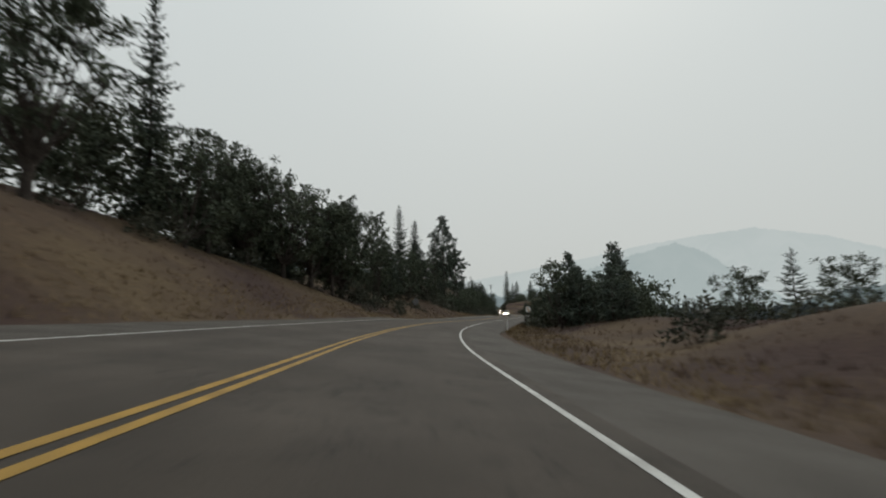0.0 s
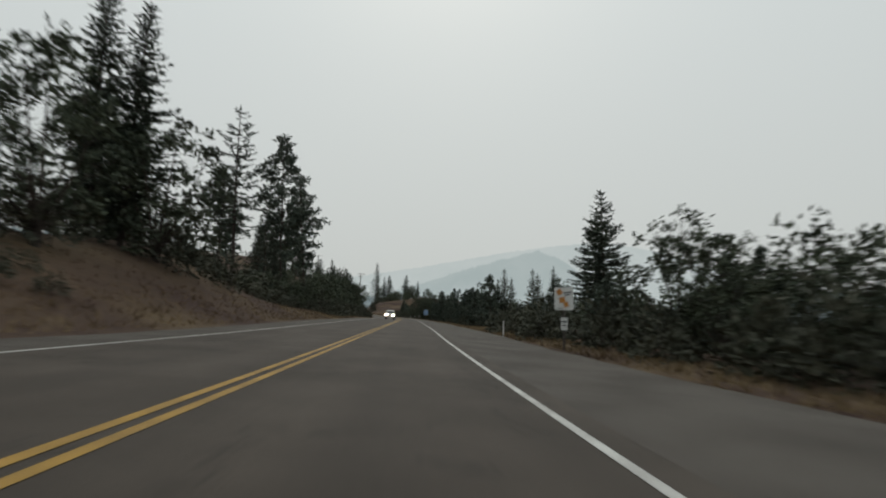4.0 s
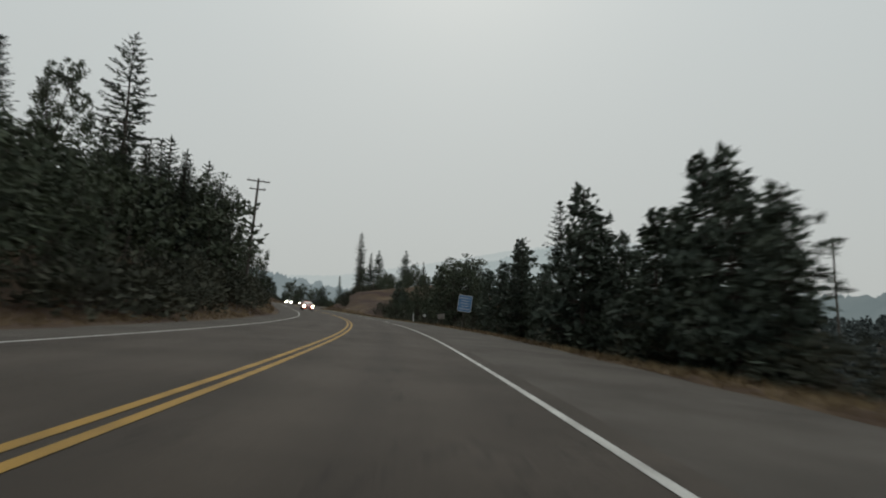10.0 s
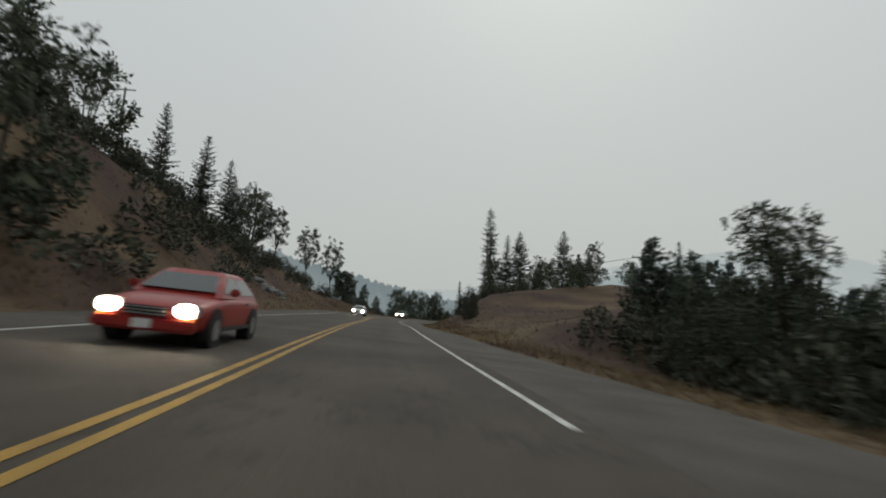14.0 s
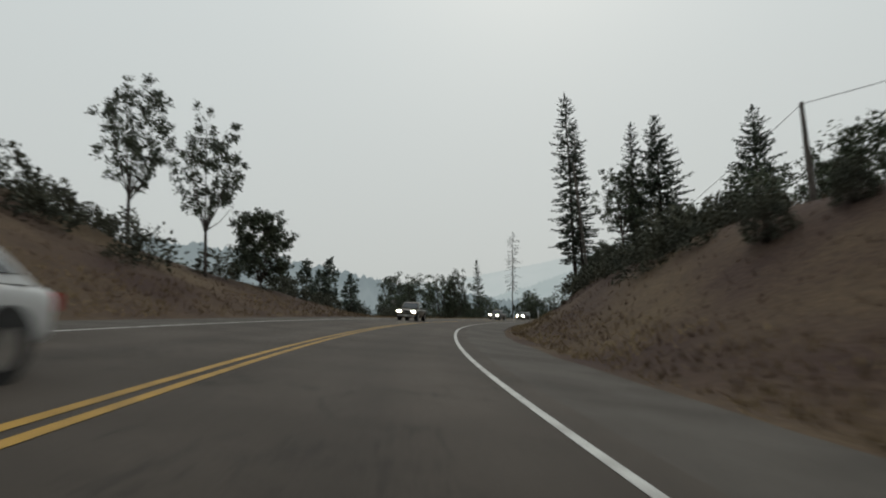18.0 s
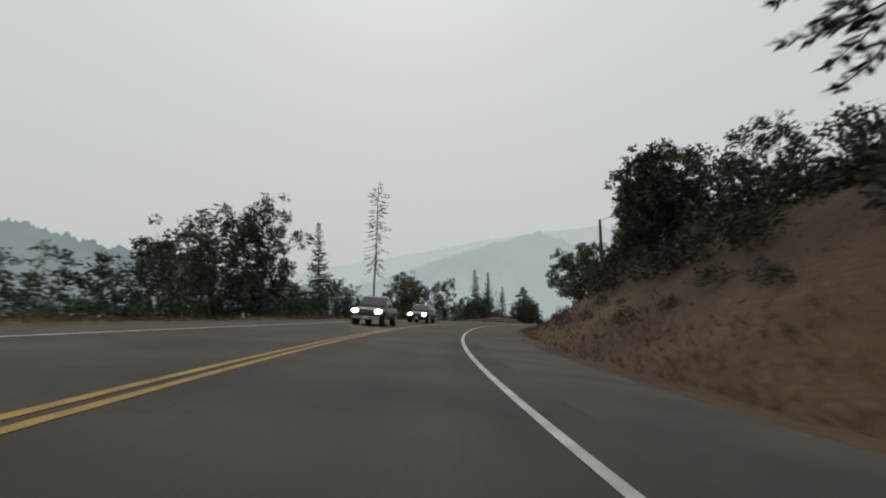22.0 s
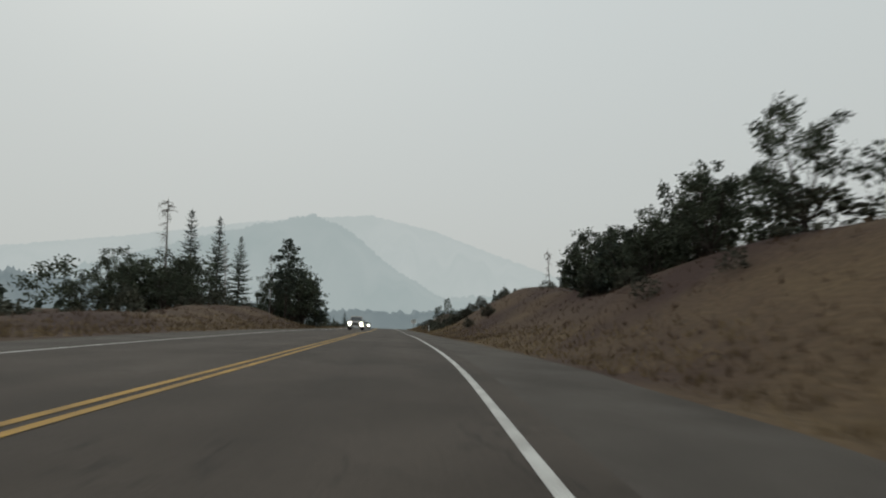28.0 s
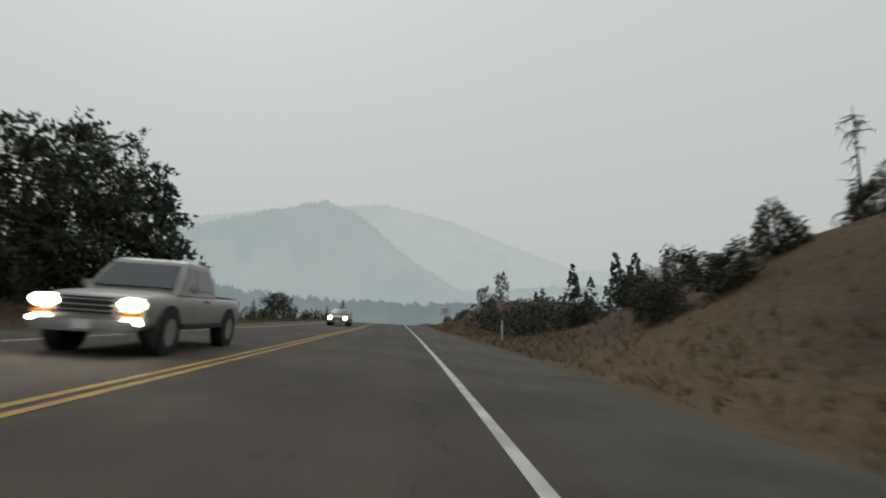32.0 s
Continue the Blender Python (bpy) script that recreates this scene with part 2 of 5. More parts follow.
CENTRE += [
    (55.02, 279.16, 2.12), (54.97, 293.16, 2.65), (54.96, 307.16, 3.15), (55.14, 321.17, 3.59), (55.07, 335.17, 4.00), (55.12, 349.15, 4.43),
    (55.78, 363.12, 4.80), (57.49, 376.99, 5.11), (60.07, 390.73, 5.35), (63.62, 404.26, 5.52), (68.10, 417.52, 5.62), (73.46, 430.45, 5.69),
    (79.70, 442.99, 5.76), (86.84, 455.05, 5.82), (94.85, 466.58, 5.79), (103.76, 477.42, 5.70), (113.39, 487.63, 5.57), (123.41, 497.41, 5.32),
    (133.11, 507.50, 4.92), (142.67, 517.73, 4.48), (152.18, 528.00, 3.95), (161.73, 538.24, 3.47), (171.18, 548.56, 3.01), (180.62, 558.90, 2.51),
    (209.20, 590.20, 1.08), (280.00, 661.00, -4.40), (372.00, 740.00, -11.50), (1440.00, 1660.00, -30.00),
]


def spline(points, step=1.0):
    """Even steps along a smooth line through the points."""
    p = [Vector(c) for c in points]
    p = [p[0] * 2 - p[1]] + p + [p[-1] * 2 - p[-2]]
    fine = []
    for i in range(1, len(p) - 2):
        t0 = 0.0
        t1 = t0 + (p[i] - p[i - 1]).length ** 0.5
        t2 = t1 + (p[i + 1] - p[i]).length ** 0.5
        t3 = t2 + (p[i + 2] - p[i + 1]).length ** 0.5
        for j in range(40):
            t = t1 + (t2 - t1) * j / 40
            a1 = p[i - 1].lerp(p[i], (t - t0) / (t1 - t0))
            a2 = p[i].lerp(p[i + 1], (t - t1) / (t2 - t1))
            a3 = p[i + 1].lerp(p[i + 2], (t - t2) / (t3 - t2))
            b1 = a1.lerp(a2, (t - t0) / (t2 - t0))
            b2 = a2.lerp(a3, (t - t1) / (t3 - t1))
            fine.append(b1.lerp(b2, (t - t1) / (t2 - t1)))
    fine.append(p[-2])
    f = np.array([tuple(v) for v in fine])
    ds = np.hypot(np.diff(f[:, 0]), np.diff(f[:, 1]))
    cum = np.concatenate([[0], np.cumsum(ds)])
    q = np.arange(0, cum[-1], step)
    return np.stack([np.interp(q, cum, f[:, i]) for i in range(3)], 1)


LINE = spline(CENTRE)
S0 = -1460.0
_g = np.gradient(LINE[:, :2], axis=0)
_g /= np.hypot(_g[:, 0], _g[:, 1])[:, None]
NORM = np.stack([_g[:, 1], -_g[:, 0]], 1)
S_ALL = S0 + np.arange(len(LINE))
# a much gentler line, for the land far from the road
_w = np.hanning(281)
_w /= _w.sum()
_pad = 140
_ext = np.concatenate([LINE[0] + (LINE[0] - LINE[1]) * np.arange(_pad, 0, -1)[:, None], LINE, LINE[-1] + (LINE[-1] - LINE[-2]) * np.arange(1, _pad + 1)[:, None]])
SOFT = np.stack([np.convolve(_ext[:, i], _w, "valid") for i in range(3)], 1)
_h = np.gradient(SOFT[:, :2], axis=0)
_h /= np.hypot(_h[:, 0], _h[:, 1])[:, None]
SNORM = np.stack([_h[:, 1], -_h[:, 0]], 1)


def at_s(arr, s):
    return np.stack([np.interp(s, S_ALL, arr[:, i]) for i in range(arr.shape[1])], -1)


def smooth(e0, e1, v):
    t = np.clip((v - e0) / (e1 - e0), 0, 1)
    return t * t * (3 - 2 * t)


def plan(s, d):
    """World x, y of a place s metres along the road and d to its right."""
    s, d = np.asarray(s, float), np.asarray(d, float)
    near = at_s(LINE[:, :2], s) + at_s(NORM, s) * d[..., None]
    far = at_s(SOFT[:, :2], s) + at_s(SNORM, s) * d[..., None]
    w = smooth(35, 160, np.abs(d))[..., None]
    # very far off the land is laid out from one straight line
    ahead = np.array([0.405, 0.914])
    wide = np.array([-3.6, -60.0]) + ahead * (s + 60)[..., None] + np.array([0.914, -0.405]) * d[..., None]
    v = smooth(260, 900, np.abs(d))[..., None]
    return (near * (1 - w) + far * w) * (1 - v) + wide * v


# superelevation: s, rise to the left for each metre
BANK = [(-60, 0.103), (0, 0.103), (20, 0.104), (40, 0.101), (60, 0.099), (80, 0.054), (100, 0.049), (120, 0.054), (140, 0.059), (160, 0.061), (180, 0.061), (200, 0.055), (220, 0.046), (240, 0.039), (260, 0.035), (280, 0.048), (300, 0.065), (320, 0.076), (340, 0.089), (360, 0.107), (380, 0.106), (400, 0.101), (420, 0.091), (440, 0.084), (460, 0.078), (480, 0.071), (500, 0.059), (520, 0.049), (540, 0.060), (560, 0.063), (580, 0.058), (600, 0.054), (620, 0.052), (700, 0.030)]


# right lane's width: s, metres
WIDE = [(-60, 4.00), (0, 4.00), (40, 3.96), (80, 3.95), (120, 4.00), (160, 3.99), (200, 3.99), (240, 3.99), (280, 4.01), (320, 3.99), (360, 3.91), (400, 3.82), (440, 3.77), (480, 3.82), (520, 3.94), (560, 3.99), (600, 3.99), (700, 4.00)]


def road_z(s, d=0.0):
    return np.interp(s, S_ALL, LINE[:, 2]) - np.interp(s, [r[0] for r in BANK], [r[1] for r in BANK]) * np.clip(d, -8, 8)


# banks: s, where the foot lies, where the top lies, its height, slope beyond it, level far off
LEFT = [(-60, 7.5, 20, 8.4, 0.2, 14), (21, 7.5, 20, 9.0, 0.2, 14), (36, 7.5, 19, 8.6, 0.2, 14), (49, 7.5, 18.5, 6.7, 0.2, 14), (70, 7.5, 17, 3.3, 0.25, 14), (95, 7.5, 18, 5.0, 0.2, 14),
        (117, 7.5, 18, 5.6, 0.15, 12), (144, 7.5, 18, 3.4, 0.12, 10), (173, 8, 16, 0.8, 0.12, 8), (223, 8, 16, 0.8, 0.2, 10)]
LEFT += [(247, 7.5, 16, 4.0, 0.3, 16), (279, 7.5, 18, 7.0, 0.5, 24), (328, 7.5, 25, 15.2, 0.25, 24), (349, 7.5, 25, 14.8, 0.2, 20), (364, 7.5, 24, 13.2, 0.1, 14), (380, 7.5, 22, 10.2, 0.0, 8), (392, 7.5, 20, 6.8, -0.05, 2)]
LEFT += [(408, 7.5, 16, 2.6, -0.1, -6), (421, 8, 14, 0.4, -0.25, -12), (447, 9, 14, -0.5, -0.3, -16), (508, 9, 14, -0.3, -0.2, -14), (537, 8, 14, 1.0, -0.1, -8), (559, 8, 15, 2.4, -0.05, -6),
         (580, 8, 15, 2.5, -0.05, -6), (598, 8, 14, 0.4, -0.1, -8), (700, 8, 14, 0.0, -0.15, -14)]
RIGHT = [(-60, 8, 18, 0.2, -0.05, -9), (31, 8, 18, 0.0, -0.08, -9), (61, 8, 16, 0.1, -0.12, -12), (113, 8.8, 16, -0.3, -0.15, -14), (180, 9.4, 18, -0.9, -0.2, -16), (239, 9.2, 18, -1.6, -0.2, -16),
         (304, 8, 18, -1.2, -0.12, -12), (334, 8, 16, 1.0, 0.02, -6), (349, 8, 16, 1.5, 0.0, -6), (364, 8, 17, 2.2, 0.04, -6), (374, 8, 18, 3.6, 0.08, -6), (383, 8, 19, 4.7, 0.1, -6)]
RIGHT += [(402, 8, 19, 5.6, 0.12, -6), (433, 8, 19, 5.5, 0.15, -6), (455, 8, 19, 5.8, 0.15, -6), (470, 8, 19, 6.3, 0.15, -6), (485, 8, 20, 6.9, 0.15, -6), (500, 8, 20, 6.8, 0.1, -6), (516, 8, 19, 5.0, 0.06, -5), (532, 8, 18, 3.2, 0.04, -5), (550, 8, 17, 2.3, 0.02, -5)]
RIGHT += [(562, 8, 17, 2.5, 0.02, -5), (574, 8, 18, 3.9, 0.02, -5), (585, 8, 18, 4.0, 0.01, -5), (591, 8, 18, 3.0, 0.0, -5), (597, 8, 18, 1.6, -0.03, -5), (604, 8, 17, 0.6, -0.03, -5), (617, 8, 17, 0.8, -0.03, -3), (632, 8, 17, 2.2, -0.03, -3), (650, 8, 17, 3.0, 0.0, -3), (668, 8, 17, 2.2, -0.05, -5), (692, 8, 18, -0.2, -0.05, -8), (720, 8, 18, -1.2, -0.05, -8)]


# outer edge of the right shoulder: s, metres from the middle
EDGE = [(-60, 7.0), (40, 7.0), (65, 8.0), (88, 8.9), (106, 8.7), (150, 9.0), (190, 9.0), (230, 8.9), (256, 8.7), (275, 8.5), (300, 7.3), (345, 6.9), (700, 6.9)]


def edge_right(s):
    return np.interp(s, [r[0] for r in EDGE], [r[1] for r in EDGE])


def column(table, i, s):
    return np.interp(s, [r[0] for r in table], [r[i] for r in table])


def bank(table, s, a):
    """Height over the road at a metres from its middle, on one side."""
    foot, top, high, beyond, level = (column(table, i, s) for i in (1, 2, 3, 4, 5))
    t = np.clip((a - foot) / (top - foot), 0, 1)
    rise = high * (0.55 * t + 0.45 * t * t * (3 - 2 * t))
    near = rise + np.clip(a - top, 0, 26) * beyond
    w = smooth(top + 22, top + 110, a)
    return near * (1 - w) + level * w


_rng = np.random.RandomState(4)
WAVES = [(_rng.uniform(-1, 1, 2) * f, _rng.uniform(0, 6.28), a) for f, a in ((0.07, 0.7), (0.11, 0.5), (0.19, 0.34), (0.31, 0.22), (0.5, 0.14), (0.9, 0.08), (1.4, 0.06)) for _ in range(3)]


def ground(s, d):
    s, d = np.asarray(s, float), np.asarray(d, float)
    a = np.abs(d)
    h = np.where(d < 0, bank(LEFT, s, a), bank(RIGHT, s, a))
    xy = plan(s, d)
    rough = sum(amp * np.sin(xy[..., 0] * k[0] + xy[..., 1] * k[1] + ph) for k, ph, amp in WAVES)
    h = h + rough * 0.6 * smooth(8.5, 20, a)
    near = 1 - smooth(8, 18, a)
    return road_z(s, d * near + 2 * (1 - near)) + h - 0.06 - 0.25 * (a < np.where(d > 0, np.maximum(edge_right(s) + 0.25, 7.5), 7.5))


def locate(x, y):
    """s and d of a place in the world (near the road)."""
    i = int(np.argmin((LINE[:, 0] - x) ** 2 + (LINE[:, 1] - y) ** 2))
    s = S_ALL[i]
    d0 = float((np.array([x, y]) - LINE[i, :2]) @ NORM[i])
    # refine for far places, where the gentler line takes over
    ss, dd = float(s), d0
    for _ in range(12):
        p = plan(ss, dd)
        e = np.array([x, y]) - p
        n, g = at_s(NORM, ss), np.array([-at_s(NORM, ss)[1], at_s(NORM, ss)[0]])
        dd += float(e @ n) * 0.8
        ss += float(e @ g) * 0.8
        ss = min(max(ss, S_ALL[0]), S_ALL[-1])
    return ss, dd


def ground_xy(x, y):
    s, d = locate(x, y)
    return float(ground(s, d))


# ---------------------------------------------------------------- mesh helpers
def mesh_of(name, verts, faces, mat, smooth_shade=False):
    me = bpy.data.meshes.new(name)
    me.from_pydata([tuple(v) for v in verts], [], faces)
    me.materials.append(mat)
    if smooth_shade:
        me.polygons.foreach_set("use_smooth", [True] * len(me.polygons))
    me.update()
    return me


def part(name, bm, material, parent=None, label=""):
    me = bpy.data.meshes.new(name)
    bm.to_mesh(me)
    bm.free()
    me.materials.append(material)
    ob = new(name, me)
    ob.parent = parent
    if label:
        ob["label"] = label
    return ob


def part_mesh(name, me, parent=None, label=""):
    ob = new(name, me)
    ob.parent = parent
    if label:
        ob["label"] = label
    return ob


def grid_mesh(name, s_list, d_list, zf, mat, smooth_shade=True, shift=None):
    S, D = np.meshgrid(s_list, d_list, indexing="ij")
    if shift is not None:
        D = D + shift(S)
    xy = plan(S, D)
    z = zf(S, D)
    v = np.concatenate([xy, z[..., None]], -1).reshape(-1, 3)
    n = len(d_list)
    f = [(i * n + j, i * n + j + 1, (i + 1) * n + j + 1, (i + 1) * n + j) for i in range(len(s_list) - 1) for j in range(n - 1)]
    f = [q[::-1] for q in f]
    me = mesh_of(name, v, f, mat, smooth_shade)
    lay = me.uv_layers.new(name="along")
    idx = np.empty(len(me.loops), np.int32)
    me.loops.foreach_get("vertex_index", idx)
    uv = np.stack([S.reshape(-1), D.reshape(-1)], 1)[idx].astype(np.float32)
    lay.data.foreach_set("uv", uv.ravel())
    return me


# ---------------------------------------------------------------- land and road
side = [7.6, 8.0, 8.5, 9.0, 9.6, 10.3, 11, 12, 13, 14, 15, 16, 17, 18, 19, 20, 21.5, 23, 25, 27.5, 30, 34, 38, 44, 52, 62, 75, 95, 120, 160, 220, 320, 480, 700, 1000, 1500, 2200]
D_LIST = np.array([-a for a in side[::-1]] + [-5, 0, 5] + side)
S_LIST = np.concatenate([np.arange(S_ALL[0], -60, 50), np.arange(-60, 640, 1.5), np.arange(640, 820, 8), np.arange(820, S_ALL[-1], 50)])
ground_ob = new("ground", grid_mesh("ground", S_LIST, D_LIST, ground, M_GROUND))
tagged(ground_ob, "dry brown grassy hillside and verge along a highway", "ground", kind="structure")

ROAD_S = np.arange(-200, 1000, 2.0)
road = new("road", grid_mesh("road", ROAD_S, np.array([-4.7, -3, -1.5, 0, 1.5, 3, 4.4]), lambda s, d: road_z(s, d), M_ASPHALT))
tagged(road, "worn grey asphalt two-lane highway", "road", kind="structure")


def shoulder_strip(name, d_in, d_out, wide):
    """A paved shoulder with a broken outer edge and a short drop to the verge."""
    rng = random.Random(7 if wide else 9)
    S = ROAD_S
    v, f = [], []
    for i, s in enumerate(S):
        out = (float(edge_right(s)) if d_out > 0 else d_out) + (rng.uniform(-0.12, 0.12) + 0.18 * math.sin(s * 0.11)) * (1 if d_out > 0 else -1)
        for d, dz in ((d_in, -0.004), (out, -0.05), (out + (0.12 if d_out > 0 else -0.12), -0.3)):
            x, y = plan(s, d)
            v.append((x, y, float(road_z(s, d)) + dz))
        if i:
            a = 3 * (i - 1)
            for j in (0, 1):
                q = (a + j, a + j + 1, a + 3 + j + 1, a + 3 + j)
                f.append(q[::-1] if d_out > 0 else q)
    ob = new(name, mesh_of(name, v, f, M_SHOULDER))
    return tagged(ob, "grey asphalt road shoulder with a crumbling edge", "pavement", kind="structure")


shoulder_r = shoulder_strip("pavement", 4.4, 6.9, True)


def crack(s0, s1, d0, d1, seed):
    """A wandering dark crack in the shoulder's asphalt."""
    rng = random.Random(seed)
    v, f, off = [], [], 0.0
    for i, s in enumerate(np.arange(s0, s1, 0.4)):
        off = off * 0.9 + rng.uniform(-0.14, 0.14)
        d, w = d0 + (d1 - d0) * (s - s0) / (s1 - s0) + off, rng.uniform(0.006, 0.03)
        for q in (d - w, d + w):
            x, y = plan(s, q)
            v.append((x, y, float(road_z(s, q)) + 0.004 - 0.046 * (q - 4.4) / (float(edge_right(s)) - 4.4)))
        if i:
            f.append((2 * i - 2, 2 * i - 1, 2 * i + 1, 2 * i))
    ob = new("crack", mesh_of("crack", v, f, M_CRACK))
    ob.parent = shoulder_r


for n_c, row in enumerate(((92, 128, 6.0, 6.6), (150, 178, 6.8, 7.3), (176, 204, 6.2, 7.0), (198, 228, 6.4, 6.0), (206, 238, 7.2, 7.6), (60, 78, 6.2, 6.6))):
    crack(*row, n_c)
shoulder_strip("pavement", -4.7, -6.9, False)


def stripe(name, label, s0, s1, d, width, mat, lift=0.006, shift=None):
    S = np.arange(s0, s1 + 0.01, min(2.0, (s1 - s0) / 2))
    ob = new(name, grid_mesh(name, S, np.array([d - width / 2, d + width / 2]), lambda s, q: road_z(s, q) + lift, mat, False, shift))
    return tagged(ob, label, "road marking", kind="structure")


def lane_right(s):
    return np.interp(s, [r[0] for r in WIDE], [r[1] for r in WIDE])


END = 998.0
stripe("centre_line", "double yellow centre line stripe", -200, END, -0.125, 0.12, M_YELLOW)
stripe("centre_line", "double yellow centre line stripe", -200, END, 0.125, 0.12, M_YELLOW)
stripe("edge_line", "solid white edge line", -200, END, -4.42, 0.11, M_WHITE)
stripe("edge_line", "solid white edge line", -200, 261.6, 0, 0.12, M_WHITE, 0.006, lane_right)
stripe("edge_line", "solid white edge line", 290.4, END, 0, 0.12, M_WHITE, 0.006, lane_right)
for s0, s1 in ((263.2, 264.8), (266.4, 268.0), (270.2, 275.6), (278.9, 280.3), (284.1, 285.5)):
    stripe("edge_dash", "short white dash of the edge line at a side road", s0, s1, 0, 0.12, M_WHITE, 0.006, lane_right)

# ---------------------------------------------------------------- trees
def tube(bm, a, b, r0, r1, n=6):
    a, b = Vector(a), Vector(b)
    q = (b - a).to_track_quat("Z", "Y").to_matrix()
    ring = []
    for c, r in ((a, r0), (b, r1)):
        ring.append([bm.verts.new(c + q @ Vector((r * math.cos(6.2832 * i / n), r * math.sin(6.2832 * i / n), 0))) for i in range(n)])
    for i in range(n):
        bm.faces.new((ring[0][i], ring[0][(i + 1) % n], ring[1][(i + 1) % n], ring[1][i]))


def leaf(V, F, c, u, w, L, W):
    """One slim leaf or twig shape from c along u, w across it."""
    i = len(V)
    V += [c, c + u * (L * 0.45) + w * (W * 0.5), c + u * L, c + u * (L * 0.45) - w * (W * 0.5)]
    F.append((i, i + 1, i + 2, i + 3))


def tilt(rng, k=1.0):
    return Vector((rng.uniform(-k, k), rng.uniform(-k, k), rng.uniform(-k, k)))


def tuft(V, F, rng, c, size, many, out, spread=0.45):
    """A clump of needles or leaves spreading from c, more of them outwards."""
    for _ in range(many):
        u = (tilt(rng).normalized() + out * 0.55).normalized()
        w = tilt(rng).cross(u)
        if w.length > 1e-3:
            leaf(V, F, c + tilt(rng, size * spread), u, w.normalized(), size * rng.uniform(0.7, 1.3), size * rng.uniform(0.38, 0.62))


def layered(seed, height, width, bare, step, inner=0.1, spray=0.5, dense=1.0, cone=0.85, droop=-0.12, girth=0.011, gap=0.24):
    """A conifer in tiers: whorls of boughs that sag and turn up, fringed with needle sprays from inner outwards."""
    rng = random.Random(seed)
    bm = bmesh.new()
    r = height * girth
    rings = [Vector((0, 0, -1.0))] + [Vector((rng.uniform(-1, 1) * 0.005 * height, rng.uniform(-1, 1) * 0.005 * height, height * i / 6)) for i in range(1, 7)]
    for i in range(6):
        tube(bm, rings[i], rings[i + 1], r * (1 - i / 6.3) + 0.02, r * (1 - (i + 1) / 6.3) + 0.012, 8)
    V, F = [], []
    up = Vector((0, 0, 1))
    z, phase = height * bare, rng.uniform(0, 6)
    while z < height * 0.985:
        k = (z / height - bare) / (1 - bare)
        reach = (width * (1 - k) ** cone * min(1.0, 0.55 + 2.5 * k) * rng.uniform(0.8, 1.1)) + 0.012 * height * (1 - 0.5 * k)
        many = rng.choice((5, 5, 6, 7))
        phase += rng.uniform(0.4, 1.2)
        for b in range(many):
            turn = phase + 6.2832 * b / many + rng.uniform(-0.35, 0.35)
            if rng.random() > dense:
                continue
            L = reach * rng.uniform(0.6, 1.12)
            lift = droop + 0.6 * k + rng.uniform(-0.12, 0.12)
            along = Vector((math.cos(turn), math.sin(turn), 0))
            across = Vector((-along.y, along.x, 0))
            base = up * (z + rng.uniform(-0.3, 0.3) * step)

            def spot(f):
                return base + along * (L * f) + up * (L * (lift * f + 0.3 * (f * f - f)))

            tube(bm, base, spot(0.5), 0.012 + 0.013 * L, 0.01 + 0.007 * L, 3)
            tube(bm, spot(0.5), spot(1.0), 0.01 + 0.007 * L, 0.008, 3)
            steps = max(3, int(L / gap))
            for j in range(steps):
                f = inner + (1 - inner) * (j + rng.random()) / steps
                c = spot(f)
                size = spray * (1.2 - 0.5 * f) * min(1.0, 0.45 + L / (2.2 * spray) * 0.35)
                for sg in (-1, 1):
                    u = (along * rng.uniform(0.35, 0.9) + across * sg * rng.uniform(0.4, 1.0) + up * rng.uniform(-0.3, 0.25)).normalized()
                    w = (u.cross(up) + tilt(rng, 1.0)).normalized()
                    leaf(V, F, c, u, w, size * rng.uniform(0.7, 1.25), size * rng.uniform(0.32, 0.5))
                u = (along * 0.5 + up * rng.uniform(0.2, 0.9) + tilt(rng, 0.4)).normalized()
                leaf(V, F, c, u, (across + tilt(rng, 0.5)).normalized(), size * 0.75, size * 0.36)
            leaf(V, F, spot(0.9), (along + up * 0.4).normalized(), (across + tilt(rng, 0.4)).normalized(), spray * 0.8, spray * 0.35)
        z += step * rng.uniform(0.75, 1.3)
    leaf(V, F, up * (height - spray), up, Vector((1, 0, 0)), spray * 1.6, spray * 0.4)
    leaf(V, F, up * (height - spray), up, Vector((0, 1, 0)), spray * 1.5, spray * 0.4)
    t = bpy.data.meshes.new("trunk")
    bm.to_mesh(t)
    bm.free()
    t.materials.append(M_BARK)
    return t, mesh_of("crown", V, F, M_NEEDLE)


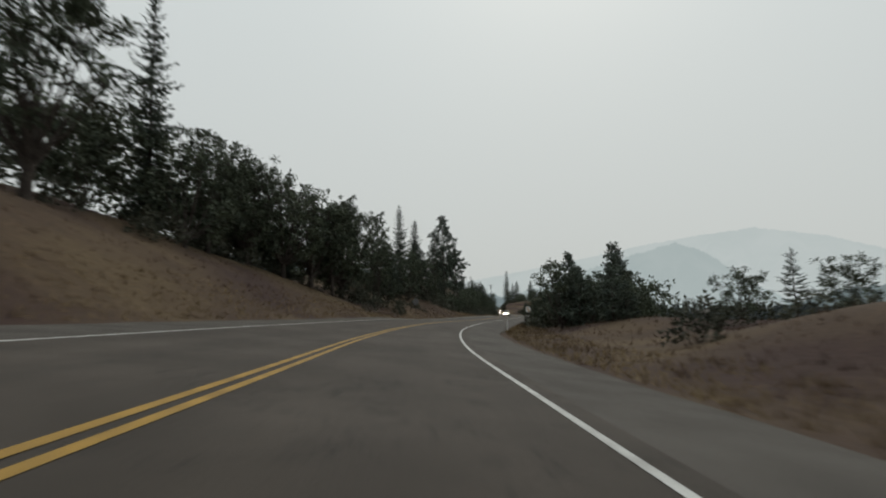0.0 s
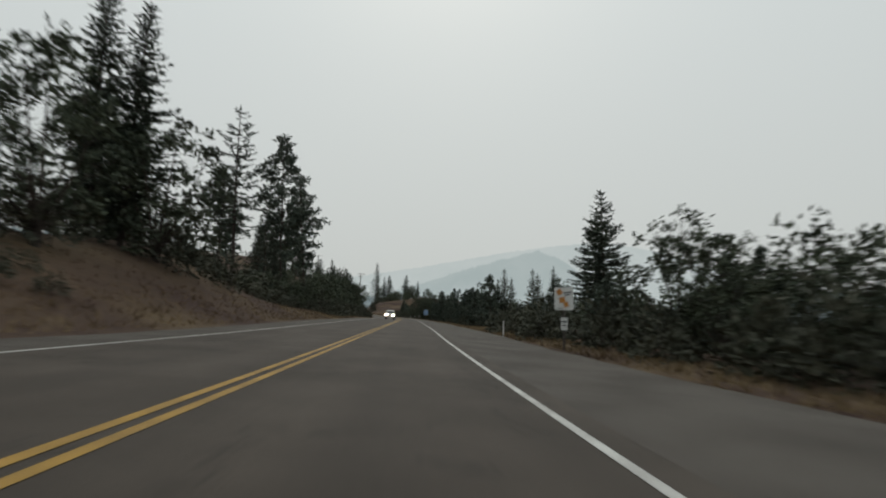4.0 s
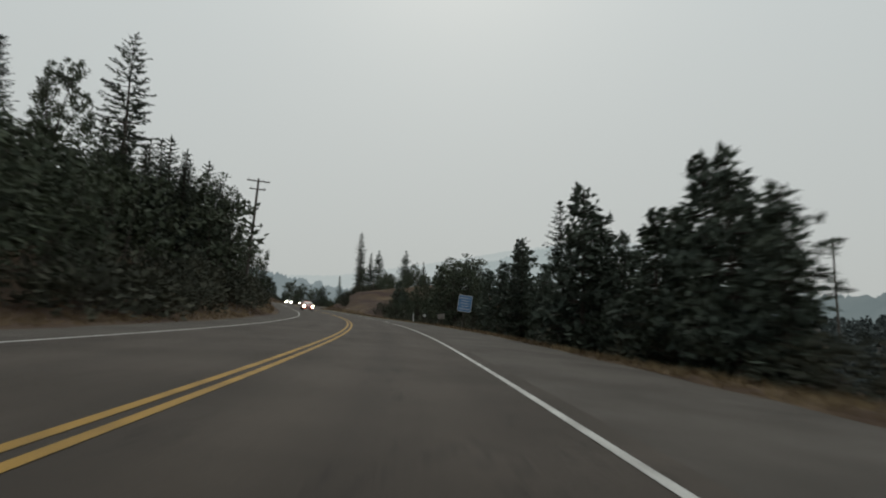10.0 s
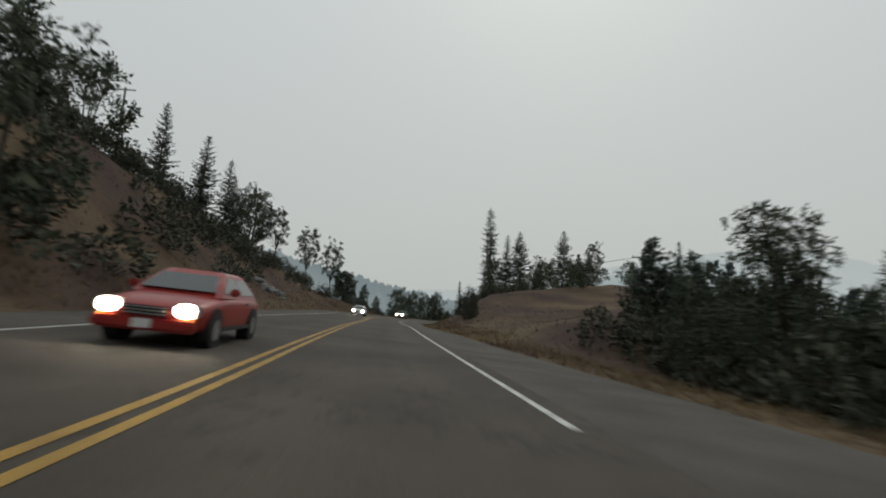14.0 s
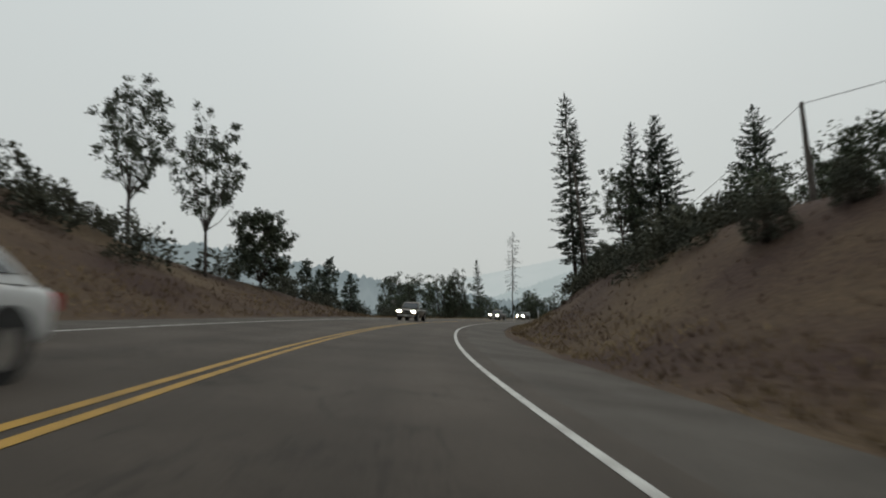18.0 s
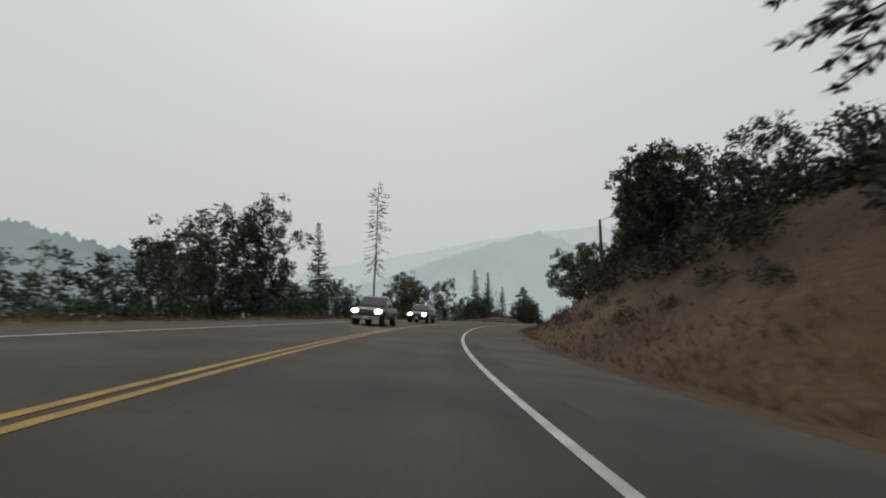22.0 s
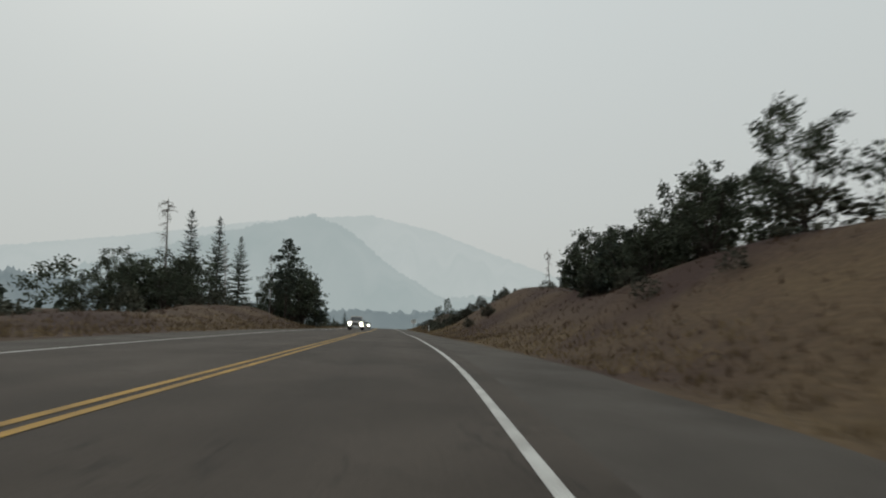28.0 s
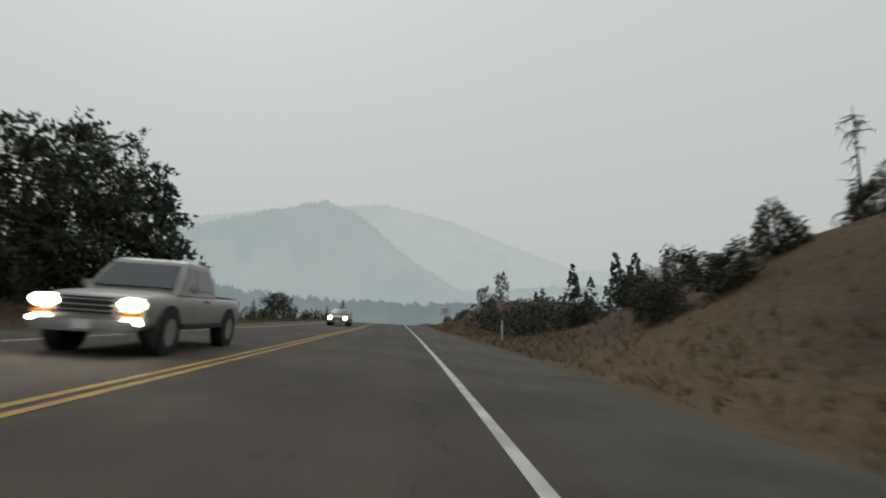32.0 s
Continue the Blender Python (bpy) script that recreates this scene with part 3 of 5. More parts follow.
def ponderosa(seed, height, width, bare, girth=0.011, step=0.4, tuft_size=0.42, many=9, cone=0.5, wild=0.35):
    """A western yellow pine: stout trunk, uneven short limbs that sag and turn up, needles in round tufts at their ends."""
    rng = random.Random(seed)
    bm = bmesh.new()
    r = height * girth
    rings = [Vector((0, 0, -1.0))] + [Vector((rng.uniform(-1, 1) * 0.005 * height, rng.uniform(-1, 1) * 0.005 * height, height * i / 6)) for i in range(1, 7)]
    for i in range(6):
        tube(bm, rings[i], rings[i + 1], r * (1 - i / 6.4) + 0.02, r * (1 - (i + 1) / 6.4) + 0.015, 8)
    V, F = [], []
    z, turn = height * bare, rng.uniform(0, 6)
    off = rng.uniform(0, 50)
    while z < height * 0.99:
        k = (z / height - bare) / (1 - bare)
        body = width * ((1 - cone) + cone * (1 - k)) * min(1.0, 0.45 + k * 3.5) * min(1.0, 0.16 + (1 - k) * 2.6)
        for _ in range(rng.choice((2, 3, 3, 4))):
            turn += 2.4 + rng.uniform(-0.6, 0.6)
            lump = 1 + wild * 1.6 * noise.noise(Vector((math.cos(turn) * 0.9, math.sin(turn) * 0.9, z * 0.35 + off)))
            L = max(0.25, body * lump * rng.uniform(0.65, 1.08))
            sag = rng.uniform(-0.3, 0.12) + 0.35 * k
            end = Vector((math.cos(turn) * L, math.sin(turn) * L, sag * L))
            base = Vector((0, 0, z + rng.uniform(-0.2, 0.2)))
            mid = base + end * 0.55 + Vector((0, 0, -0.06 * L))
            tube(bm, base, mid, 0.02 + 0.014 * L, 0.015 + 0.006 * L, 4)
            tube(bm, mid, base + end, 0.015 + 0.006 * L, 0.01, 3)
            for j in range(max(2, int(L / (tuft_size * 0.62)))):
                f = 0.3 + 0.7 * rng.random() ** 0.65
                c = base + end * f + tilt(rng, 0.16 * L * (0.5 + f * 0.5)) + Vector((0, 0, 0.05 * L))
                tuft(V, F, rng, c, tuft_size * rng.uniform(0.75, 1.2), many, (end.normalized() + Vector((0, 0, 0.7))).normalized(), 0.55)
        z += step * rng.uniform(0.7, 1.3)
    tuft(V, F, rng, Vector((0, 0, height - 0.2)), tuft_size, many, Vector((0, 0, 1)))
    t = bpy.data.meshes.new("trunk")
    bm.to_mesh(t)
    bm.free()
    t.materials.append(M_BARK)
    return t, mesh_of("crown", V, F, M_NEEDLE)


def broadleaf(seed, height, width, bole=0.22, limbs=9, twigs=8, leaves=22, size=0.3, leaf_mat=None, flat=1.0, girth=0.018, loose=1.0):
    """A forking trunk, limbs and side branches, each ending in a clump of leaves with gaps between."""
    rng = random.Random(seed)
    bm = bmesh.new()
    r = height * girth
    fork = Vector((rng.uniform(-0.03, 0.03) * height, rng.uniform(-0.03, 0.03) * height, height * bole))
    tube(bm, (0, 0, -0.8), fork, r * 1.25, r, 7)
    V, F = [], []
    lower, upper = height * (bole + 0.04), height * 0.97
    for i in range(limbs):
        k = (i + 0.5) / limbs
        a = i * 2.4 + rng.uniform(-0.4, 0.4)
        span = width * math.sqrt(max(0.03, 1 - ((k - 0.38) / 0.68) ** 2)) * rng.uniform(0.55, 0.85)
        top = Vector((math.cos(a) * span, math.sin(a) * span, lower + (upper - lower) * (0.1 + 0.86 * k)))
        mid = fork.lerp(top, 0.5) + Vector((0, 0, -0.04 * height))
        tube(bm, fork * rng.uniform(0.8, 1.0), mid, r * 0.5, r * 0.3, 5)
        tube(bm, mid, top, r * 0.3, r * 0.1, 4)
        for j in range(twigs):
            u = Vector((rng.gauss(0, 1), rng.gauss(0, 1), rng.gauss(0, 1) * 0.8)).normalized() * rng.uniform(0.35, 1.0)
            c = top.lerp(mid, rng.random() * 0.35) + Vector((u.x * width * 0.42, u.y * width * 0.42, u.z * height * 0.13 * flat))
            if c.z < 0.06 * height:
                c.z = 0.06 * height
            if j % 2 or leaves > 12:
                tube(bm, mid.lerp(top, rng.uniform(0.5, 1.0)), c, r * 0.1, 0.008, 3)
            tuft(V, F, rng, c, size * rng.uniform(0.85, 1.2), leaves, (c - Vector((0, 0, height * 0.45))).normalized(), loose)
            if rng.random() < 0.6:
                tuft(V, F, rng, c + tilt(rng, size * 1.6), size * 0.9, leaves // 2, Vector((0, 0, 0.5)), loose)
    t = bpy.data.meshes.new("trunk")
    bm.to_mesh(t)
    bm.free()
    t.materials.append(M_BARK)
    return t, mesh_of("crown", V, F, leaf_mat or M_LEAF)


def shrub(seed, height, width, many, small, large):
    """A low dome of leaves on many thin stems, with an uneven skin."""
    rng = random.Random(seed)
    bm = bmesh.new()
    V, F = [], []
    off = Vector((seed * 3.1, seed * 1.7, 0))
    for i in range(many):
        a, b = rng.uniform(0, 6.2832), math.asin(rng.uniform(-0.1, 1.0))
        u = Vector((math.cos(a) * math.cos(b), math.sin(a) * math.cos(b), math.sin(b)))
        lump = 0.82 + 0.5 * noise.noise(u * 1.7 + off)
        k = lump * rng.uniform(0.7, 1.05)
        c = Vector((u.x * width * k, u.y * width * k, 0.1 + u.z * height * 0.92 * k))
        v = (u + tilt(rng, 0.9)).normalized()
        w = tilt(rng).cross(v)
        if w.length > 1e-3:
            leaf(V, F, c, v, w.normalized(), rng.uniform(small, large), rng.uniform(small, large) * 0.55)
        if i % 30 == 0:
            tube(bm, (0.1 * u.x, 0.1 * u.y, -0.3), c * 0.9, 0.025, 0.01, 3)
    t = bpy.data.meshes.new("trunk")
    bm.to_mesh(t)
    bm.free()
    t.materials.append(M_BARK)
    return t, mesh_of("crown", V, F, M_BUSH)


def thing_of(name, label, category, group, meshes):
    """A thing with its parts, kept as a master copy that its first placing takes."""
    e = new(name)
    tagged(e, label, category, group)
    for me in meshes:
        part_mesh(me.name.split(".")[0], me, e)
    return e


MASTERS = {}


def master(kind, name, label, category, group, meshes, height):
    MASTERS.setdefault(kind, []).append([name, label, category, group, meshes, height])


PLACE_RNG = random.Random(21)


def plant(kind, x, y, height, wide=1.0, which=None, label=None, sink=0.0, lean=None):
    opts = MASTERS[kind]
    fits = min(abs(math.log(height / o[5])) for o in opts) + 0.05
    opts = [o for o in opts if abs(math.log(height / o[5])) <= fits]
    name, lab, cat, group, meshes, h0 = opts[PLACE_RNG.randrange(len(opts)) if which is None else which % len(opts)]
    k = height / h0
    e = thing_of(name, label or lab, cat, group, meshes)
    lx, ly = lean or (PLACE_RNG.uniform(-2, 2), PLACE_RNG.uniform(-2, 2))
    e.matrix_basis = pose(x, y, ground_xy(x, y) - sink, lx, ly, PLACE_RNG.uniform(0, 360)) @ Matrix.Diagonal((k * wide, k * wide, k, 1))
    return e


TXT_FIR = "tall dark green fir tree with drooping branches"
TXT_PINE = "tall open-crowned pine with a bare lower trunk"
TXT_OAK = "dark green oak tree with a full spreading crown"
for i in range(3):
    master("fir", "conifer_tree", TXT_FIR, "conifer", "roadside conifers", layered(10 + i, 10, 2.5, 0.05, 0.32, 0.06, 0.38, 1.0, 0.85, -0.1, 0.012, 0.15), 10)
    master("fir", "conifer_tree", TXT_FIR, "conifer", "roadside conifers", layered(13 + i, 25, 4.8, 0.08, 0.6, 0.08, 0.8, 1.0, 0.85, -0.1, 0.011, 0.28), 25)
    master("pine", "pine_tree", TXT_PINE, "pine", "roadside conifers", layered(20 + i, 12, 2.3, 0.26, 0.42, 0.3, 0.44, 0.85, 0.55, -0.1, 0.012, 0.17), 12)
    master("pine", "pine_tree", TXT_PINE, "pine", "roadside conifers", layered(24 + i, 24, 4.3, 0.32, 0.7, 0.3, 0.66, 0.85, 0.55, -0.1, 0.011, 0.26), 24)
for i in range(2):
    master("tall_pine", "pine_tree", "very tall pine with short tufted boughs and a bare trunk foot", "pine", "roadside conifers", layered(27 + i, 30, 3.7, 0.16, 0.58, 0.25, 0.62, 0.85, 0.55, -0.28, 0.0095, 0.2), 30)
for i in range(3):
    master("leggy_pine", "pine_tree", "tall pine with a ragged tufted crown on a bare trunk", "pine", "roadside conifers", ponderosa(36 + i, 30, 4.4, 0.34, 0.009, 0.6, 0.62, 9, 0.35, 0.7), 30)
for i in range(2):
    master("wide_pine", "pine_tree", "full bushy pine with a broad tufted crown", "pine", "roadside conifers", layered(34 + i, 20, 6.6, 0.1, 0.6, 0.15, 0.7, 1.0, 0.8, -0.16, 0.011, 0.2), 20)
for i in range(4):
    master("bushy", "conifer_tree", "bushy young pine with branches to the ground", "conifer", "roadside conifers", ponderosa(130 + i, 8, 2.3, 0.03, 0.014, 0.28, 0.4, 6, 0.7, 0.6), 8)
for i in range(4):
    master("oak", "oak_tree", TXT_OAK, "tree", "roadside oaks", broadleaf(40 + i, 9, 3.3, 0.06, 12, 9, 21, 0.33), 9)
for i in range(3):
    master("big_oak", "oak_tree", TXT_OAK, "tree", "roadside oaks", broadleaf(45 + i, 14, 4.4, 0.12, 18, 13, 21, 0.36), 14)
for i in range(3):
    master("back_oak", "oak_tree", TXT_OAK, "tree", "roadside oaks", broadleaf(48 + i, 7, 2.9, 0.05, 9, 8, 12, 0.42, None, 1.0, 0.018, 1.2), 7)
for i in range(4):
    master("tall_oak", "oak_tree", "tall leggy oak with an airy crown on a bare trunk", "tree", "roadside oaks", broadleaf(50 + i, 12, 2.6, 0.3, 15, 8, 28, 0.25, None, 1.15, 0.008, 0.9), 12)
for i in range(4):
    master("bush", "bush", "dark grey-green brush on the dry slope", "shrub", "slope brush", shrub(60 + i, 2.2, 1.5, 370, 0.19, 0.38), 2.2)
for i in range(3):
    master("thicket", "bush", "large rounded dark green bush on the dry bank", "shrub", "slope brush", shrub(64 + i, 3.2, 1.5, 2800, 0.11, 0.23), 3.2)
for i in range(2):
    master("round_oak", "oak_tree", "dense rounded dark oak crown low on the bank", "tree", "roadside oaks", broadleaf(75 + i, 8, 3.0, 0.06, 18, 15, 32, 0.27, None, 1.1, 0.016, 0.9), 8)
for i in range(2):
    master("light_oak", "oak_tree", "rounded pale green oak on the bank", "tree", "roadside oaks", broadleaf(70 + i, 8, 3.3, 0.08, 18, 16, 40, 0.23, M_PALELEAF), 8)


def snag(seed, height, twigs):
    """A dead standing trunk with short broken limbs and hanging twigs near the top."""
    rng = random.Random(seed)
    bm = bmesh.new()
    tube(bm, (0, 0, -1), (0.1, 0, height * 0.5), 0.16, 0.1, 7)
    tube(bm, (0.1, 0, height * 0.5), (0, 0.1, height), 0.1, 0.02, 6)
    bw = bm
    for i in range(twigs):
        z = height * (0.35 + 0.63 * rng.random() ** 0.6)
        a, L = rng.uniform(0, 6.28), rng.uniform(0.3, 0.95)
        e = Vector((math.cos(a) * L, math.sin(a) * L, rng.uniform(-0.5, 0.2) * L))
        tube(bw, (0.05, 0.05, z), Vector((0.05, 0.05, z)) + e, 0.05, 0.015, 4)
        for j in range(3):
            f = e * rng.uniform(0.4, 0.95) + Vector((0.05, 0.05, z))
            tube(bw, f, f + Vector((rng.uniform(-0.5, 0.5), rng.uniform(-0.5, 0.5), rng.uniform(-0.7, 0.1))), 0.022, 0.008, 3)
    t = bpy.data.meshes.new("trunk")
    bm.to_mesh(t)
    bm.free()
    t.materials.append(M_GREYBARK)
    return [t]


for i in range(2):
    master("snag", "dead_tree", "bare grey standing dead tree with broken limbs", "dead tree", "dead trees", snag(80 + i, 12, 30), 12)
for i in range(2):
    t, c = layered(90 + i, 30, 2.7, 0.4, 0.6, 0.4, 0.46, 0.6, 0.14, -0.6, 0.008, 0.34)
    master("dying", "pine_tree", "tall dying pine with a sparse browned crown", "pine", "dead trees", [t, c], 30)

# trees whose tops stand out against the sky: kind, x, y, top
TALL = [("wide_pine", -1.8, 100.7, 14.3), ("pine", 9.0, 134.0, 21.6), ("fir", 0.2, 121.0, 26.2), ("pine", 6.2, 154.0, 19.8), ("wide_pine", 63.5, 149.1, 21.9), ("wide_pine", 65.6, 155.5, 20.0), ("pine", 24.7, 285.8, 43.0), ("fir", 12.0, 292.0, 36.8),
        ("tall_pine", 85.0, 421.0, 38.2), ("tall_pine", 84.7, 417.7, 31.8), ("fir", 85.8, 405.2, 27.5), ("wide_pine", 89.2, 405.5, 28.6), ("wide_pine", 99.6, 403.2, 29.0), ("tall_oak", 94.7, 371.1, 21.1), ("bushy", 93.2, 374.5, 18.7), ("oak", 96.2, 382.2, 17.2), ("oak", 102.9, 394.9, 21.6), ("oak", 98.6, 394.4, 21.2), ("fir", 111.2, 414.8, 26.4)]
TALL += [("fir", 17.6, 368.6, 40.0), ("fir", 10.6, 344.0, 49.2), ("fir", 21.0, 379.6, 32.2), ("big_oak", 32.7, 372.7, 27.4), ("tall_oak", 40.2, 390.0, 24.4), ("tall_oak", 45.2, 391.0, 21.6), ("round_oak", 47.4, 398.8, 16.2), ("bushy", 54.6, 412.0, 11.2), ("bushy", 50.5, 417.6, 12.2)]
TALL += [("dying", 101.4, 520.1, 35.4), ("big_oak", 64.2, 530.0, 24.4), ("big_oak", 104.6, 509.6, 15.8), ("fir", 92.3, 528.0, 27.0), ("big_oak", 73.8, 460.2, 16.9), ("oak", 104.0, 490.3, 13.0), ("fir", 157.1, 581.2, 23.6), ("fir", 160.9, 578.8, 22.6), ("bushy", 184.6, 523.1, 12.3), ("bushy", 174.8, 516.6, 11.0), ("oak", 167.6, 510.8, 9.8), ("oak", 163.6, 509.6, 10.4), ("fir", 77.5, 501.6, 15.6), ("bushy", 80.3, 504.2, 12.0), ("oak", 82.1, 502.2, 12.2), ("oak", 79.5, 497.2, 10.9), ("oak", 83.8, 507.9, 14.0), ("oak", 109.0, 496.6, 8.6), ("tall_oak", 217.6, 573.6, 9.0), ("oak", 219.5, 578.5, 7.0), ("snag", 195.2, 531.7, 16.0)]
for kind, x, y, top in TALL:
    plant(kind, x, y, max(3.0, top - ground_xy(x, y)), 1.0)
for x, y, top, lean in ((15.4, 180.5, 36.0, (1, -5)), (19.4, 174.0, 25.0, (1.5, -6)), (7.0, 170.5, 25.0, (1.5, -6))):
    plant("leggy_pine", x, y, top - ground_xy(x, y), 1.0, None, None, 0, lean)
plant("leggy_pine", 156.6, 549.9, 10.8, 1.3, None, "wind-bent pine leaning over the road bank", 0, (9.5, -10))
plant("snag", 155.6, 552.0, 8.6, 0.8, None, "broken bare trunk leaning among the pines", 0, (3, -5))

# single trees by stretches of the road: kind, s, d, height
TREES_0 = [("bush", 23, 14, 1.8), ("big_oak", 26, -18, 14.8), ("oak", 34, 28, 4.1), ("fir", 39, -20, 19.0), ("oak", 39, -17, 9.9), ("oak", 42, 25, 4.2), ("pine", 44, 30, 6.4), ("big_oak", 44, -18, 11.3), ("bushy", 44, 17, 3.1), ("big_oak", 51, -18, 11.7), ("big_oak", 53, -20, 12.3), ("big_oak", 55, -16, 11.9), ("oak", 55, 16, 4.4), ("oak", 59, 20, 6.4)]
TREES_60 = [("big_oak", 60, -15, 11.9), ("tall_oak", 62, -13, 11.7), ("big_oak", 64, -14, 11.8), ("fir", 65, -21, 15.2), ("big_oak", 67, -14, 12.8), ("tall_oak", 68, -14, 14.7), ("oak", 74, 15, 5.5), ("bushy", 74, 15, 5.9), ("bushy", 77, 14, 7.2), ("bushy", 80, 22, 12.6), ("tall_oak", 80, -13, 11.5), ("big_oak", 84, -15, 9.5), ("oak", 85, -13, 5.4), ("oak", 87, 16, 4.0), ("oak", 88, 14, 4.9), ("oak", 95, 15, 3.8), ("oak", 96, 14, 3.8), ("oak", 100, 14, 5.4), ("oak", 103, 14, 6.5), ("oak", 105, -15, 10.4), ("bushy", 103, -19, 10.4)]
TREES_110 = [("oak", 115, -14, 9.9), ("bushy", 154, 14, 3.6), ("fir", 158, 16, 8.7), ("bushy", 159, 14, 7.9), ("fir", 159, 15, 7.2), ("bushy", 176, 15, 4.4), ("bushy", 179, 14, 6.7)]
TREES_180 = [("bushy", 185, 15, 7.5), ("oak", 188, -14, 8.6), ("bushy", 190, 16, 8.2), ("bushy", 192, 14, 7.8), ("oak", 205, -12, 8.5), ("oak", 208, -12, 8.4), ("bushy", 219, 13, 5.8), ("bushy", 221, 13, 7.5)]
TREES_225 = [("oak", 233, 16, 7.8), ("fir", 236, 13, 9.4), ("bushy", 245, 15, 5.7), ("fir", 247, 14, 8.3), ("fir", 251, -14, 10.2), ("oak", 264, 15, 7.0), ("oak", 267, 14, 9.1), ("fir", 268, -19, 13.3), ("fir", 269, -14, 10.9), ("fir", 272, -18, 11.9), ("big_oak", 275, -15, 12.4), ("fir", 277, -14, 11.2)]
TREES_285 = [("tall_oak", 286, 14, 6.8), ("oak", 303, -11, 8.9), ("big_oak", 312, 24, 9.6), ("oak", 310, -22, 7.8), ("oak", 330, -28, 7.8), ("fir", 333, 30, 6.2), ("oak", 337, -28, 11.0)]
TREES_350 = [("thicket", 354, 13.1, 3.2, 0.75), ("thicket", 363, 13.7, 4.2, 1.0), ("fir", 361, -22, 11.0), ("fir", 364, -27, 13.9), ("fir", 364, -22, 9.2), ("tall_oak", 371, -22, 11.4), ("tall_oak", 375, -19, 11.4), ("thicket", 375, 17.2, 1.6), ("thicket", 377.5, 15.6, 2.0)]
TREES_400 = [("tall_oak", 415, 19, 10.9), ("bushy", 424, -24, 10.5), ("oak", 425, 18, 3.6), ("bushy", 427, -22, 10.5), ("bushy", 429, -20, 10.4), ("oak", 429, 18, 3.7), ("oak", 449, 18, 4.9)]
TREES_450 = [("oak", 454, -22, 9.0), ("oak", 464, 19, 7.5), ("bushy", 464, -26, 10.9), ("oak", 465, 17, 6.2), ("big_oak", 465, -17, 12.0), ("big_oak", 476, -30, 16.7), ("oak", 480, 18, 4.3), ("oak", 488, 16, 5.3), ("oak", 489, 21, 6.6), ("oak", 492, 19, 6.4), ("big_oak", 499, -24, 11.8)]
TREES_500 = [("oak", 506, -15, 8.4), ("oak", 509, -15, 8.9), ("oak", 510, 19, 3.7), ("oak", 514, 19, 4.4), ("oak", 517, 19, 5.2), ("oak", 518, 19, 4.4), ("oak", 523, 18, 5.3), ("oak", 531, 18, 5.5), ("oak", 539, 19, 5.7), ("oak", 543, 18, 3.8)]
TREES_545 = [("oak", 550, 18, 4.1), ("oak", 561, -24, 3.7), ("oak", 566, -24, 6.9), ("oak", 571, -21, 6.7), ("thicket", 569, 10.8, 1.2), ("thicket", 568, 12.8, 1.4), ("thicket", 586, 18.3, 1.9), ("thicket", 586.5, 15.3, 1.8), ("thicket", 586, 13, 1.8), ("thicket", 587, 11.4, 1.6), ("thicket", 589.5, 12.6, 1.6), ("thicket", 592, 15, 2.0), ("thicket", 594.5, 14, 1.9), ("thicket", 598, 12.6, 1.8), ("thicket", 551, 17.4, 1.8)]
TREES_590 = [("oak", 595, -11, 9.0), ("tall_oak", 597, -11, 9.2), ("bushy", 599, -9.4, 7.4), ("oak", 655, -16, 6.4)]
TREES_MORE = [("oak", 54, 12.9, 7.1), ("bushy", 56, 14.2, 7.4), ("bushy", 52.5, 14.6, 5.6), ("bushy", 50, 17.4, 4.6), ("bushy", 46, 16.4, 4.6), ("fir", 115, -16.5, 17), ("fir", 586, -18, 10.4), ("oak", 265, 12.6, 7.8), ("big_oak", 275.5, 17.5, 11.6), ("oak", 593, -12, 8.5), ("oak", 598, -13, 8), ("light_oak", 494, 12.8, 8), ("round_oak", 458, 15.6, 7.4, 1.0), ("round_oak", 462, 16.5, 6.0, 1.1), ("bushy", 194, 15.5, 8.6), ("bushy", 224, 14.2, 8.7), ("bushy", 232, 12.3, 9), ("bushy", 228, 15.5, 7.4), ("bushy", 229, 17, 7), ("bushy", 188, 17.5, 8), ("bushy", 225, 17, 7), ("bushy", 181.5, 16, 6.6), ("bushy", 186.5, 16.5, 7), ("bushy", 191, 17.5, 7.6), ("bushy", 183, 18, 6.5), ("bushy", 226, 13, 6.5), ("bushy", 233.5, 14, 8.2), ("bushy", 230, 13.5, 6.5), ("bushy", 248.5, 14.4, 8.6), ("bushy", 250, 13.4, 6.5), ("fir", 243, 60, 17), ("fir", 241, 60, 15), ("fir", 240, 60.5, 16), ("tall_oak", 86, -15.6, 15.5), ("tall_oak", 248, -36, 22), ("fir", 264, -35, 15), ("fir", 260, -36, 12), ("big_oak", 203, -30, 17), ("tall_oak", 272, -32, 17), ("oak", 474, 17.5, 6), ("snag", 572, -22, 12.6), ("snag", 584, -19, 9), ("snag", 472, -33, 12)]
for trees in (TREES_0, TREES_60, TREES_110, TREES_180, TREES_225, TREES_285, TREES_350, TREES_400, TREES_450, TREES_500, TREES_545, TREES_590, TREES_MORE):
    for kind, s, d, h, *given in trees:
        x, y = plan(s, d)
        plant(kind, float(x), float(y), max(h, 2.6) if kind not in ("bush", "thicket") else h, given[0] if given else PLACE_RNG.uniform(0.9, 1.15) * (1.25 if h < 5 else 1.0))

